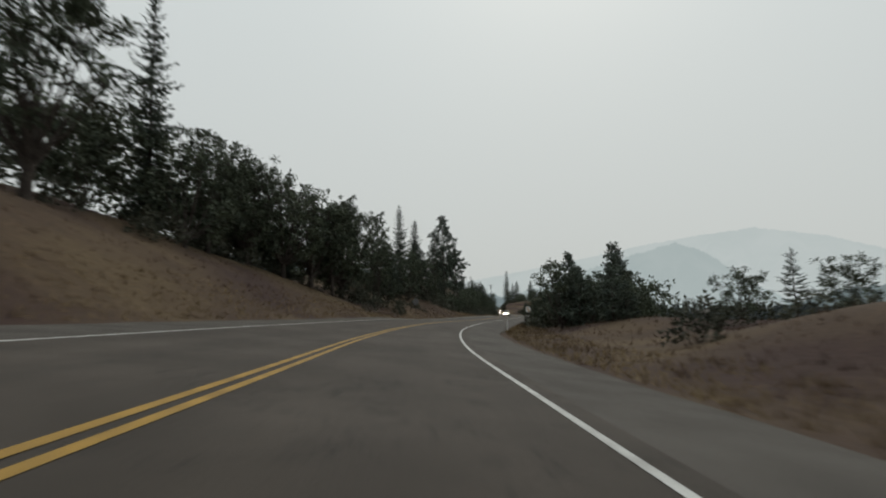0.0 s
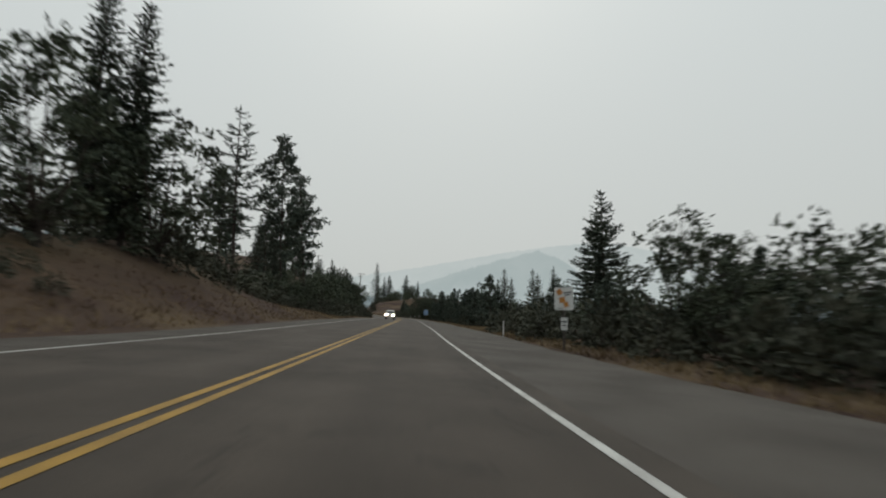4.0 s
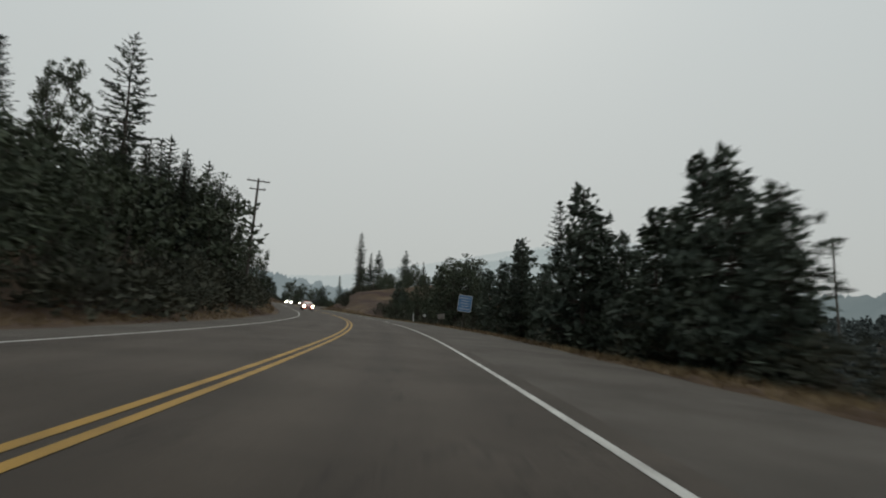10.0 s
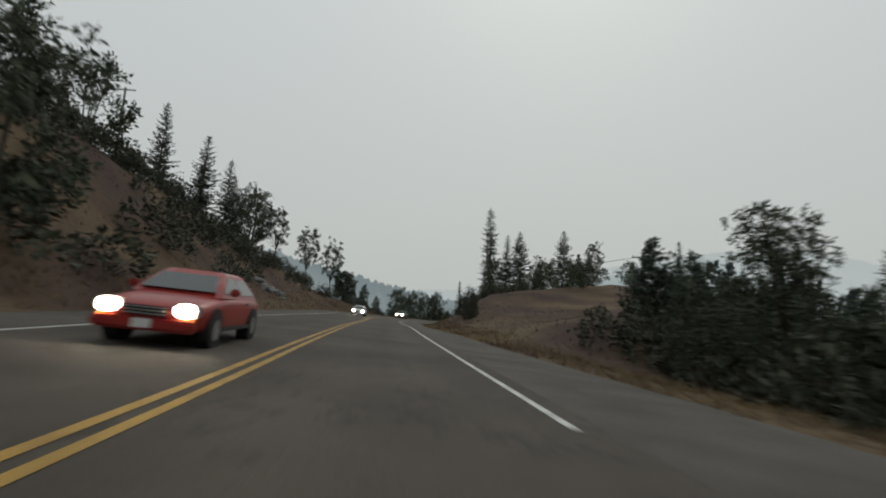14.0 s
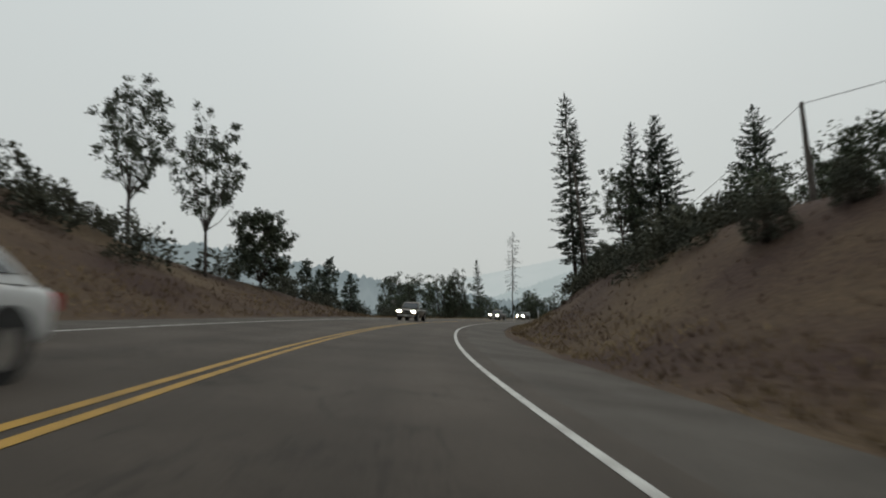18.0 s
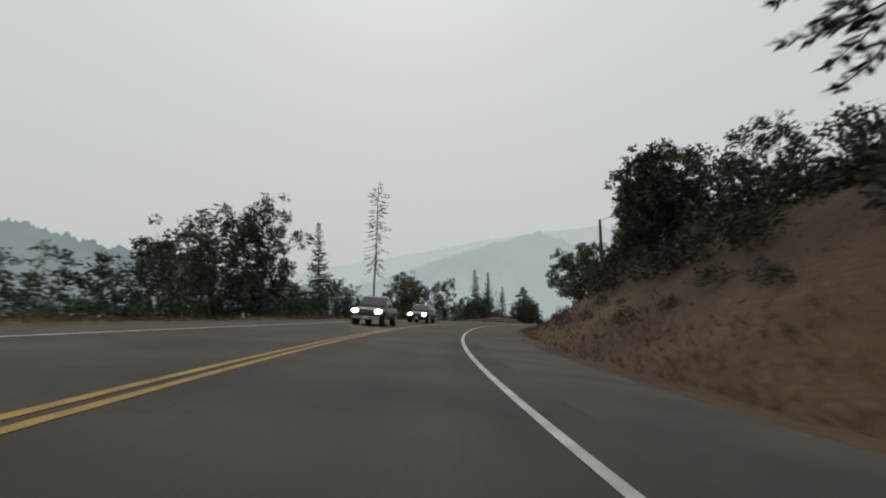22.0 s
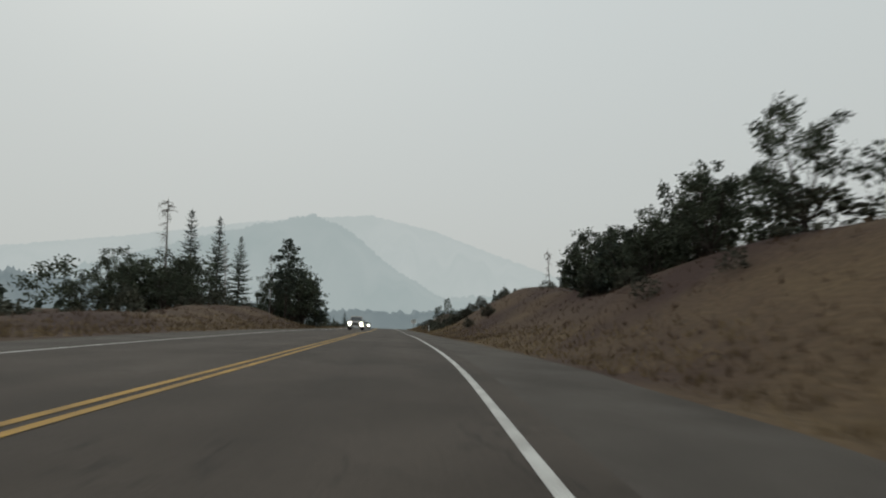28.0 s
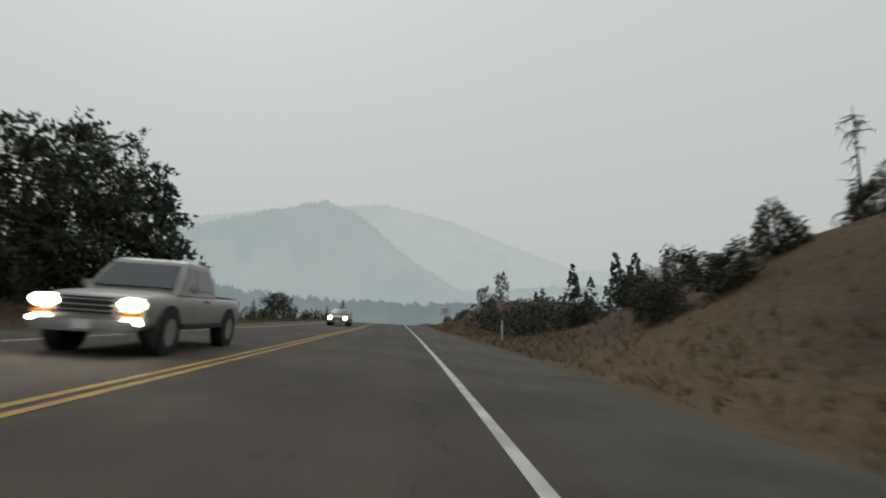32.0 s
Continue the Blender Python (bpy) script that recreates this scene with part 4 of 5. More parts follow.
# stands of trees and brush: kind, s from, s to, d from, d to, how many, least and greatest height
STANDS = [("back_oak", 31, 63, -20, -36, 12, 7, 10), ("back_oak", 61, 90, -20, -34, 9, 6, 9), ("back_oak", 97, 155, -18, -30, 12, 4.5, 7), ("fir", 113, 175, -20, -34, 5, 9, 14)]
STANDS += [("back_oak", 155, 230, -11, -24, 36, 4.5, 7), ("pine", 165, 223, -18, -30, 3, 12, 15), ("back_oak", 230, 260, -11, -24, 14, 6, 9), ("fir", 252, 279, -14, -26, 10, 8, 12), ("back_oak", 304, 362, -28, -38, 7, 4, 7)]
STANDS += [("back_oak", 424, 504, -26, -48, 12, 5, 8), ("fir", 438, 504, -36, -70, 8, 8, 13), ("back_oak", 522, 600, -20, -34, 8, 4, 7), ("back_oak", 600, 680, -13, -36, 12, 4, 8), ("fir", 620, 760, -14, -40, 6, 6, 10)]
STANDS += [("back_oak", 59, 134, 17, 30, 26, 4.5, 6.5), ("bushy", 63, 134, 14, 24, 10, 4, 6), ("fir", 144, 168, 16, 26, 5, 7, 9), ("back_oak", 145, 184, 17, 28, 9, 4, 6), ("bushy", 234, 258, 14, 20, 6, 5, 7), ("back_oak", 250, 273, 18, 34, 6, 3, 4.2)]
STANDS += [("back_oak", 279, 324, 20, 44, 22, 3.5, 6), ("fir", 304, 349, 34, 60, 6, 7, 11), ("back_oak", 374, 419, 26, 50, 11, 4, 6.5), ("back_oak", 414, 476, 21, 34, 14, 4, 6.5), ("back_oak", 504, 545, 20, 32, 9, 3.5, 6)]
STANDS += [("back_oak", 588, 625, -20, -32, 10, 4, 6.5), ("oak", 586, 601, -12.5, -16, 4, 5.5, 7), ("back_oak", 440, 520, -22, -40, 10, 5, 7.5)]
STANDS += [("back_oak", 664, 720, 16, 40, 10, 3, 5), ("bushy", 662, 720, 16, 50, 6, 4, 6)]
BRUSH = [("bush", 0, 61, -16, -24, 22, 1.5, 3), ("bush", 61, 175, -12, -20, 46, 1.4, 3.2), ("bush", 155, 234, -9.3, -12, 36, 1.6, 3), ("bush", 234, 282, -10, -20, 26, 1.5, 3.5), ("bush", 273, 358, -10, -27, 62, 1.2, 3.2)]
BRUSH += [("bush", 358, 419, -12, -24, 30, 1.2, 2.6), ("bush", 414, 522, -15, -26, 26, 1.5, 3), ("bush", 522, 600, -16, -24, 26, 1.2, 2.6), ("bush", 21, 61, 14, 28, 8, 1.2, 2.4), ("bush", 59, 139, 10.5, 15, 52, 1.4, 3)]
BRUSH += [("bush", 139, 198, 13, 20, 26, 1.3, 3), ("bush", 216, 271, 11.8, 20, 30, 1.3, 3), ("bush", 199, 217, 12, 20, 5, 0.5, 1.1), ("bush", 273, 320, 15, 26, 30, 1.5, 3.2), ("bush", 384, 410, 12, 18, 8, 0.7, 1.4), ("bush", 387, 485, 18, 26, 76, 1.6, 3.2), ("bush", 485, 546, 17.5, 26, 34, 1.2, 2.6), ("bush", 546, 600, 17.5, 26, 24, 0.6, 1.4), ("bush", 410, 545, 12, 17, 20, 0.6, 1.2),
          ("bush", 599, 622, 10.5, 17, 18, 1.2, 2.2), ("bush", 626, 668, 11, 20, 34, 0.6, 1.3), ("bush", 600, 700, -10, -20, 26, 1, 2.6)]
BRUSH += [("bush", 262, 304, -9.5, -20, 44, 1.2, 3.2), ("bush", 326, 394, -17, -26, 56, 1.3, 2.8)]
STANDS += [("back_oak", 258, 305, 26, 60, 26, 2.8, 4.4)]
STANDS += [("oak", 534, 556, 17.5, 22, 8, 4.2, 5.6), ("oak", 560, 580, -17, -26, 7, 4.5, 6.5)]
STANDS += [("oak", 545, 558, 19, 24, 10, 4.6, 6.0), ("bushy", 546, 560, 18.5, 22, 3, 3.5, 5)]
STANDS += [("oak", 300, 320, 15, 23, 9, 3.6, 5.2), ("bushy", 298, 320, 17, 26, 4, 4.5, 6.5)]
BRUSH += [("bush", 296, 318, 13.5, 22, 20, 1.5, 3), ("bush", 414, 452, 13.5, 19, 30, 1.4, 2.5), ("bush", 384, 416, 15.5, 19.5, 30, 1.2, 2.2), ("bush", 228, 262, -8.8, -12, 26, 1.4, 2.6), ("bush", 266, 300, -9, -16, 18, 1.2, 2.4), ("bush", 66, 102, -9.5, -13.5, 18, 0.8, 1.7), ("bush", 408, 450, -10.5, -14, 22, 1.0, 1.8), ("bush", 196, 222, 13, 22, 14, 0.8, 1.6), ("bush", 452, 470, 12.5, 17, 10, 1.0, 1.9), ("bush", 460, 484, 13, 18.5, 30, 1.3, 2.4), ("bush", 425, 500, 9.8, 15, 34, 0.4, 0.9)]
MASSES = {"bush": ([], []), "back_oak": ([], [])}


def mass(kind, x, y, height, wide):
    """Adds one more crown to the joined growth of its kind."""
    vs, fs = MASSES[kind]
    opts = MASTERS[kind]
    meshes, h0 = opts[PLACE_RNG.randrange(len(opts))][4:6]
    k, a = height / h0, PLACE_RNG.uniform(0, 6.28)
    me = meshes[1]
    co = np.empty(len(me.vertices) * 3, np.float32)
    me.vertices.foreach_get("co", co)
    co = co.reshape(-1, 3)
    c, q = math.cos(a) * k * wide, math.sin(a) * k * wide
    out = np.stack([co[:, 0] * c - co[:, 1] * q + x, co[:, 0] * q + co[:, 1] * c + y, co[:, 2] * k + ground_xy(x, y)], 1)
    fs.append(np.arange(len(out)).reshape(-1, 4) + sum(len(v) for v in vs))
    vs.append(out)


for kind, s0, s1, d0, d1, many, h0, h1 in STANDS + BRUSH:
    for i in range(many):
        s = s0 + (s1 - s0) * (i + PLACE_RNG.random()) / many
        d = PLACE_RNG.uniform(d0, d1)
        if kind == "bush" and 278 < s < 292 and 12 < d < 23.5:
            continue
        x, y = plan(s, d)
        tall, wide = PLACE_RNG.uniform(h0, h1), PLACE_RNG.uniform(0.9, 1.3)
        if (kind == "bush" and (abs(d) > 14.5 or i % 2)) or (kind == "back_oak" and abs(d) > 22):
            mass(kind, float(x), float(y), tall, wide)
        else:
            plant(kind, float(x), float(y), tall, wide)
for kind, name, label, cat, mat in (("bush", "undergrowth", "dark tangled brush covering the slopes", "brush", M_BUSH),
                                    ("back_oak", "woodland", "dense oak woodland set back from the road", "woods", M_LEAF)):
    me = bpy.data.meshes.new(name)
    _v, _f = np.concatenate(MASSES[kind][0]).astype(np.float32), np.concatenate(MASSES[kind][1]).astype(np.int32)
    me.vertices.add(len(_v))
    me.vertices.foreach_set("co", _v.ravel())
    me.loops.add(_f.size)
    me.loops.foreach_set("vertex_index", _f.ravel())
    me.polygons.add(len(_f))
    me.polygons.foreach_set("loop_start", np.arange(0, _f.size, 4, dtype=np.int32))
    me.update(calc_edges=True)
    me.materials.append(mat)
    tagged(new(name, me), label, cat, kind="stuff")


# ---------------------------------------------------------------- distance: ridges with painted smoke haze
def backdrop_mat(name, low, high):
    """Distant hills: smoke haze painted in as emission colour over a black base."""
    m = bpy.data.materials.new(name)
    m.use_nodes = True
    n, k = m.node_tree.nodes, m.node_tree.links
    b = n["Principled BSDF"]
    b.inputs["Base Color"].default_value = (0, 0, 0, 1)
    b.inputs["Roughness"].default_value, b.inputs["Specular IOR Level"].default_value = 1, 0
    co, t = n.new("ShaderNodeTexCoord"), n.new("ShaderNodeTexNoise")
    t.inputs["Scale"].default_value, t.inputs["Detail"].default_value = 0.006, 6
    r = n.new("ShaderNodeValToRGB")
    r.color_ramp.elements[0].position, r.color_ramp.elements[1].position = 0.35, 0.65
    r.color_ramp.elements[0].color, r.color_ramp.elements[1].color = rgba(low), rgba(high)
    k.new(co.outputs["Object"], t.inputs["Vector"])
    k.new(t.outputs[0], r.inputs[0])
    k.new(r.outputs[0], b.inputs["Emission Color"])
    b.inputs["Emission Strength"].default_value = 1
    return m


def ridge(label, centre, radius, profile, mat, jag, seed, a0, a1, step=0.08):
    """A long hill seen as a ridge: azimuth right of north and how high it stands, in degrees."""
    rng = random.Random(seed)
    az = np.arange(a0, a1, step)
    el = np.interp(az, [p[0] for p in profile], [p[1] for p in profile])
    v, f = [], []
    h = 0.0
    for i, (a, e) in enumerate(zip(az, el)):
        h = h * 0.55 + rng.random() * jag
        top = radius * math.tan(radians(e)) + h
        dirx, diry = math.sin(radians(a)), math.cos(radians(a))
        for k, (rr, zz) in enumerate(((1.0, top), (0.86, top * 0.55), (0.68, -radius * 0.03))):
            w = 1 + 0.05 * math.sin(a * 0.9 + k * 2) + 0.03 * math.sin(a * 2.3 + k)
            v.append((centre[0] + dirx * radius * rr * (w if k else 1), centre[1] + diry * radius * rr * (w if k else 1), zz))
        if i:
            b = 3 * (i - 1)
            for j in (0, 1):
                f.append((b + j, b + j + 1, b + 3 + j + 1, b + 3 + j))
    ob = new("backdrop", mesh_of("backdrop", v, f, mat, True))
    return tagged(ob, label, "hills", kind="structure")


# haze painted by distance: the farther the ridge, the paler its glow
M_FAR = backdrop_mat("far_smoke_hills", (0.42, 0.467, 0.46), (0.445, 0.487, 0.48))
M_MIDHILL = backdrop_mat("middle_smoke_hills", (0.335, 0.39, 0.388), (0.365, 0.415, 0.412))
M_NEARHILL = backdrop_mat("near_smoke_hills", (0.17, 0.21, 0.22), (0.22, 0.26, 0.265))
FAR = [(-100, 3), (-45, 5), (-30, 5), (-10, 4.5), (6, 5), (18, 7), (28, 8.8), (35, 9.6), (41, 10), (48, 8.3), (61, 3.2), (70, 3), (80, 4), (100, 4), (130, 3)]
MID = [(-80, 4), (-50, 7), (-36, 7), (-26, 5), (-14, 4), (6, 2), (16, 4.5), (24, 7.2), (30, 8.8), (35, 10), (39, 8.2), (44, 4), (49, 1), (60, 1.5), (75, 2.5), (88, 3), (110, 3)]
NEAR = [(-90, 5), (-60, 8), (-40, 9), (-25, 9), (-16, 8.2), (-10, 6.8), (-4, 5.5), (2, 4.4), (9, 3.2), (16, 2.0), (22, 1.2), (30, 0.1), (40, -0.6), (55, -0.4), (65, 1.0), (80, 2.2), (100, 2)]
ridge("far forested mountains with pale smoke haze painted in", (120, 500), 1900, FAR, M_FAR, 5, 3, -100, 130)
ridge("forested ridge with grey smoke haze painted in", (120, 500), 1150, MID, M_MIDHILL, 6, 4, -80, 110)
ridge("dark wooded hills beyond the valley with painted smoke haze", (90, 400), 780, NEAR, M_NEARHILL, 7, 5, -90, 100, 0.12)


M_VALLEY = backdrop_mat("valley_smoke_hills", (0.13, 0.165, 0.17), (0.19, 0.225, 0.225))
VALLEY = [(38, 0.2), (43, 1.6), (48, 2.6), (55, 3.0), (62, 2.6), (72, 3.2), (90, 3), (120, 2.5)]
ridge("dark wooded hill beyond the valley with painted smoke haze", (60, 120), 650, VALLEY, M_VALLEY, 5, 8, 38, 120, 0.15)


def far_woods(label, seed, many, s0, s1, lo, hi, h0, h1, mat, k=24, size=0.13):
    """Joined woodland far from the road: many small rough crowns on the falling ground."""
    rng = np.random.RandomState(seed)
    S, D = rng.uniform(s0, s1, many), rng.uniform(lo, hi, many)
    xy, z = plan(S, D), ground(S, D)
    H, W = rng.uniform(h0, h1, many), rng.uniform(0.22, 0.36, many)
    f = rng.rand(many, k) ** 0.8
    a = rng.uniform(0, 6.28, (many, k))
    r = (1.05 - f) * (W * H)[:, None] * rng.uniform(0.5, 1.1, (many, k))
    c = np.stack([xy[:, :1] + np.cos(a) * r, xy[:, 1:] + np.sin(a) * r, z[:, None] + f * H[:, None]], -1)
    u = rng.normal(0, 1, (many, k, 3))
    w = np.cross(u, rng.normal(0, 1, (many, k, 3)))
    u /= np.linalg.norm(u, axis=-1, keepdims=True)
    w /= np.linalg.norm(w, axis=-1, keepdims=True)
    L = (H * size)[:, None, None] * rng.uniform(0.6, 1.2, (many, k, 1))
    v = np.stack([c - u * L, c + w * L * 0.6, c + u * L, c - w * L * 0.6], 2).astype(np.float32)
    n = many * k
    me = bpy.data.meshes.new("far_woods")
    me.vertices.add(n * 4)
    me.vertices.foreach_set("co", v.ravel())
    me.loops.add(n * 4)
    me.loops.foreach_set("vertex_index", np.arange(n * 4, dtype=np.int32))
    me.polygons.add(n)
    me.polygons.foreach_set("loop_start", np.arange(0, n * 4, 4, dtype=np.int32))
    me.update(calc_edges=True)
    me.materials.append(mat)
    return tagged(new("far_woods", me), label, "woods", kind="stuff")


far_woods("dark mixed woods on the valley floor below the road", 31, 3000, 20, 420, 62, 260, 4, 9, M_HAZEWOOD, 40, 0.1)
far_woods("dark mixed woods falling away below the bend", 32, 900, 425, 640, -46, -190, 5, 10, M_NEEDLE, 75, 0.075)
far_woods("dark mixed woods in the hollow far along the road", 33, 500, 610, 800, 30, 150, 4, 8, M_NEEDLE, 75, 0.075)

# ---------------------------------------------------------------- dry grass on the verges and banks
def grass_field(label, seed, many, s0, s1, lo, hi, near_bias, mat):
    rng = np.random.RandomState(seed)
    S = rng.uniform(s0, s1, many)
    D = np.where(rng.rand(many) < 0.5, -1, 1) * (lo + (hi - lo) * rng.rand(many) ** near_bias)
    D = np.where(D > 0, np.maximum(D, edge_right(S) + 0.05 + (D - lo) * 0.8), D)
    xy, z = plan(S, D), ground(S, D)
    v = np.empty((many, 3, 3, 3), np.float32)
    for b in range(3):
        a = rng.uniform(0, 6.28, many)
        h = rng.uniform(0.08, 0.32, many)
        w = rng.uniform(0.012, 0.036, many)
        lx, ly = rng.normal(0, 0.14, many), rng.normal(0, 0.14, many)
        base = np.stack([xy[:, 0] + rng.normal(0, 0.12, many), xy[:, 1] + rng.normal(0, 0.12, many), z - 0.03], 1)
        side_v = np.stack([np.cos(a) * w, np.sin(a) * w, np.zeros(many)], 1)
        v[:, b, 0], v[:, b, 1] = base - side_v, base + side_v
        v[:, b, 2] = base + np.stack([lx, ly, h], 1)
    n = many * 9
    me = bpy.data.meshes.new("grass")
    me.vertices.add(n)
    me.vertices.foreach_set("co", v.ravel())
    me.loops.add(n)
    me.loops.foreach_set("vertex_index", np.arange(n, dtype=np.int32))
    me.polygons.add(n // 3)
    me.polygons.foreach_set("loop_start", np.arange(0, n, 3, dtype=np.int32))
    me.update(calc_edges=True)
    me.materials.append(mat)
    return tagged(new("grass", me), label, "grass", kind="stuff")


grass_field("pale dry grass tufts along the road verge", 3, 54000, -15, 660, 7.0, 11.4, 1.55, M_VERGE)
grass_field("sparse dry grass on the cut banks", 5, 36000, -15, 640, 9, 26, 1.2, M_GRASS)


# ---------------------------------------------------------------- boulders in the cut
def boulder(seed):
    rng = random.Random(seed)
    bm = bmesh.new()
    bmesh.ops.create_icosphere(bm, subdivisions=2, radius=1)
    for v in bm.verts:
        v.co *= 1 + 0.35 * noise.noise(v.co * 1.3 + Vector((seed, 0, 0))) + rng.uniform(-0.05, 0.05)
        v.co.z *= 0.7
    me = bpy.data.meshes.new("boulder")
    bm.to_mesh(me)
    bm.free()
    me.materials.append(M_ROCK)
    return me


ROCKS = [boulder(i) for i in range(4)]
for i in range(16):
    s = 340.5 + 5 * PLACE_RNG.random()
    d = -PLACE_RNG.uniform(9.0, 12.0)
    x, y = (float(q) for q in plan(s, d))
    k = PLACE_RNG.uniform(0.2, 0.65)
    r = new("boulder", ROCKS[i % 4])
    r.matrix_basis = pose(x, y, float(ground(s, d)) + 0.1 * k, 0, 0, PLACE_RNG.uniform(0, 360)) @ Matrix.Diagonal((k * 1.4, k, k * 0.9, 1))
    tagged(r, "pale grey boulder bedded in the cut bank", "rock", "boulders in the bank")


# ---------------------------------------------------------------- poles and wires
def box(bm, cx, cy, cz, sx, sy, sz, bevel=0.0):
    g = bmesh.ops.create_cube(bm, size=1)
    bmesh.ops.scale(bm, vec=(sx, sy, sz), verts=g["verts"])
    bmesh.ops.translate(bm, vec=(cx, cy, cz), verts=g["verts"])
    if bevel:
        bmesh.ops.bevel(bm, geom=list({e for v in g["verts"] for e in v.link_edges}), offset=bevel, segments=2, affect="EDGES")


def utility_pole(s, d, height, turn=0.0, arms=1, lean=(0, 0), tag=False):
    x, y = (float(q) for q in plan(s, d))
    e = new("utility_pole")
    n = at_s(NORM, s)
    e.matrix_basis = pose(x, y, float(ground(s, d)), lean[0], lean[1], math.degrees(math.atan2(n[1], n[0])) + turn)
    tagged(e, "weathered wooden utility pole with a crossarm" if arms else "bare weathered wooden utility pole carrying one wire", "utility pole", "utility poles")
    bm = bmesh.new()
    tube(bm, (0, 0, -1), (0, 0, height * 0.5), 0.17, 0.15, 10)
    tube(bm, (0, 0, height * 0.5), (0, 0, height), 0.15, 0.11, 10)
    part("post", bm, M_POLE, e)
    for i in range(arms):
        bm = bmesh.new()
        box(bm, 0, 0.14, height - 0.25 - 0.9 * i, 2.4 - 0.7 * i, 0.1, 0.12, 0.01)
        arm = part("crossarm", bm, M_POLE, e)
        for u in (-1.05, -0.5, 0.5, 1.05) if i == 0 else (-0.7, 0.7):
            bm = bmesh.new()
            tube(bm, (u, 0.14, height - 0.19 - 0.9 * i), (u, 0.14, height + 0.02 - 0.9 * i), 0.045, 0.03, 8)
            part("insulator", bm, M_METAL, arm)
    if tag:
        bm = bmesh.new()
        box(bm, 0, -0.18, 1.5, 0.22, 0.02, 0.45)
        part("tag_plate", bm, M_SIGNWHITE, e, "white tag plate nailed to the post")
    return Vector((x, y, float(ground(s, d)) + height - 0.1))


def wire(a, b, sag):
    bm = bmesh.new()
    last = None
    for i in range(17):
        t = i / 16
        p = a.lerp(b, t) - Vector((0, 0, sag * 4 * t * (1 - t)))
        if last is not None:
            tube(bm, last, p, 0.022, 0.022, 4)
        last = p
    ob = part("overhead_wire", bm, M_WIRE)
    tagged(ob, "thin black overhead wire slung between poles", "wire", "overhead wires")


utility_pole(265, -10.2, 13.2, 0, 2, (1.5, 2.5))
utility_pole(268, -24, 12.5)
utility_pole(351, -32, 12)
utility_pole(263, 68, 22, 10, 0)
utility_pole(251, 42, 12.6, 10, 0)
utility_pole(295, 28.2, 12.6, 25, 1, (0, 0), True)
utility_pole(495, -30, 13.4, 20)
p_a = utility_pole(338, 29, 6.0)
p_b = utility_pole(388, 24, 6.5, 0, 0)
utility_pole(428, 16, 15.5, 0, 0, (0, -4))
p_d = utility_pole(474, 14.5, 5.7, 0, 0)
utility_pole(560, 34, 10)
for a, b in ((p_a, p_b), (p_b, p_d)):
    wire(a, b, 0.9)


# ---------------------------------------------------------------- signs and markers
def stand_at(name, s, d, label, category, group="", yaw=0.0, lean=0.0):
    """An Empty at the verge whose -y side faces the traffic coming up the road."""
    x, y = (float(q) for q in plan(s, d))
    n = at_s(NORM, s)
    e = new(name)
    e.matrix_basis = pose(x, y, float(ground(s, d)), 0, lean, math.degrees(math.atan2(n[1], n[0])) + yaw)
    return tagged(e, label, category, group)


def plate(name, parent, mat, w, h, z, y=0.0, x=0.0, t=0.006, turn=0.0, label="", round_by=0.04):
    bm = bmesh.new()
    box(bm, 0, 0, 0, w, t, h)
    if round_by:
        bmesh.ops.bevel(bm, geom=[q for q in bm.edges if abs(q.verts[0].co.y - q.verts[1].co.y) > t * 0.5], offset=round_by, segments=3, affect="EDGES")
    bmesh.ops.rotate(bm, verts=bm.verts, matrix=Matrix.Rotation(radians(turn), 3, "Y"))
    bmesh.ops.translate(bm, verts=bm.verts, vec=(x, y, z))
    return part(name, bm, mat, parent, label)


def sign_post(parent, height, r=0.05):
    bm = bmesh.new()
    box(bm, 0, 0.04, height / 2 - 0.3, r * 1.6, r * 1.6, height + 0.6, 0.006)
    return part("post", bm, M_POLE, parent)


# picture sign: white board with an orange shape, small plate beneath
e = stand_at("road_sign", 103.5, 9.05, "white roadside sign with an orange map shape on a wooden post", "road sign")
sign_post(e, 2.7)
b = plate("board", e, M_SIGNWHITE, 0.85, 1.0, 2.25, -0.02)
plate("orange_shape", b, M_ORANGE, 0.26, 0.3, 2.54, -0.03, -0.2, 0.004, 12, "orange printed patch", 0.08)
plate("orange_shape", b, M_ORANGE, 0.28, 0.36, 2.2, -0.034, -0.08, 0.004, 38, "orange printed patch", 0.1)
plate("orange_shape", b, M_ORANGE, 0.24, 0.32, 2.0, -0.038, 0.1, 0.004, 28, "orange printed patch", 0.09)
plate("text_bar", b, M_DARKPRINT, 0.36, 0.05, 2.53, -0.03, 0.17, 0.004, -10, "", 0.0)
plate("text_bar", b, M_DARKPRINT, 0.3, 0.045, 2.43, -0.03, 0.17, 0.004, -10, "", 0.0)
plate("text_bar", b, M_DARKPRINT, 0.26, 0.025, 1.82, -0.03, -0.2, 0.004, 0, "", 0.0)
p = plate("small_plate", e, M_SIGNWHITE, 0.3, 0.56, 1.15, -0.02, 0, 0.006, 0, "small white route plate", 0.02)
plate("text_bar", p, M_DARKPRINT, 0.18, 0.08, 1.25, -0.03, 0, 0.004, 0, "", 0.0)
plate("text_bar", p, M_DARKPRINT, 0.14, 0.06, 1.08, -0.03, 0, 0.004, 0, "", 0.0)

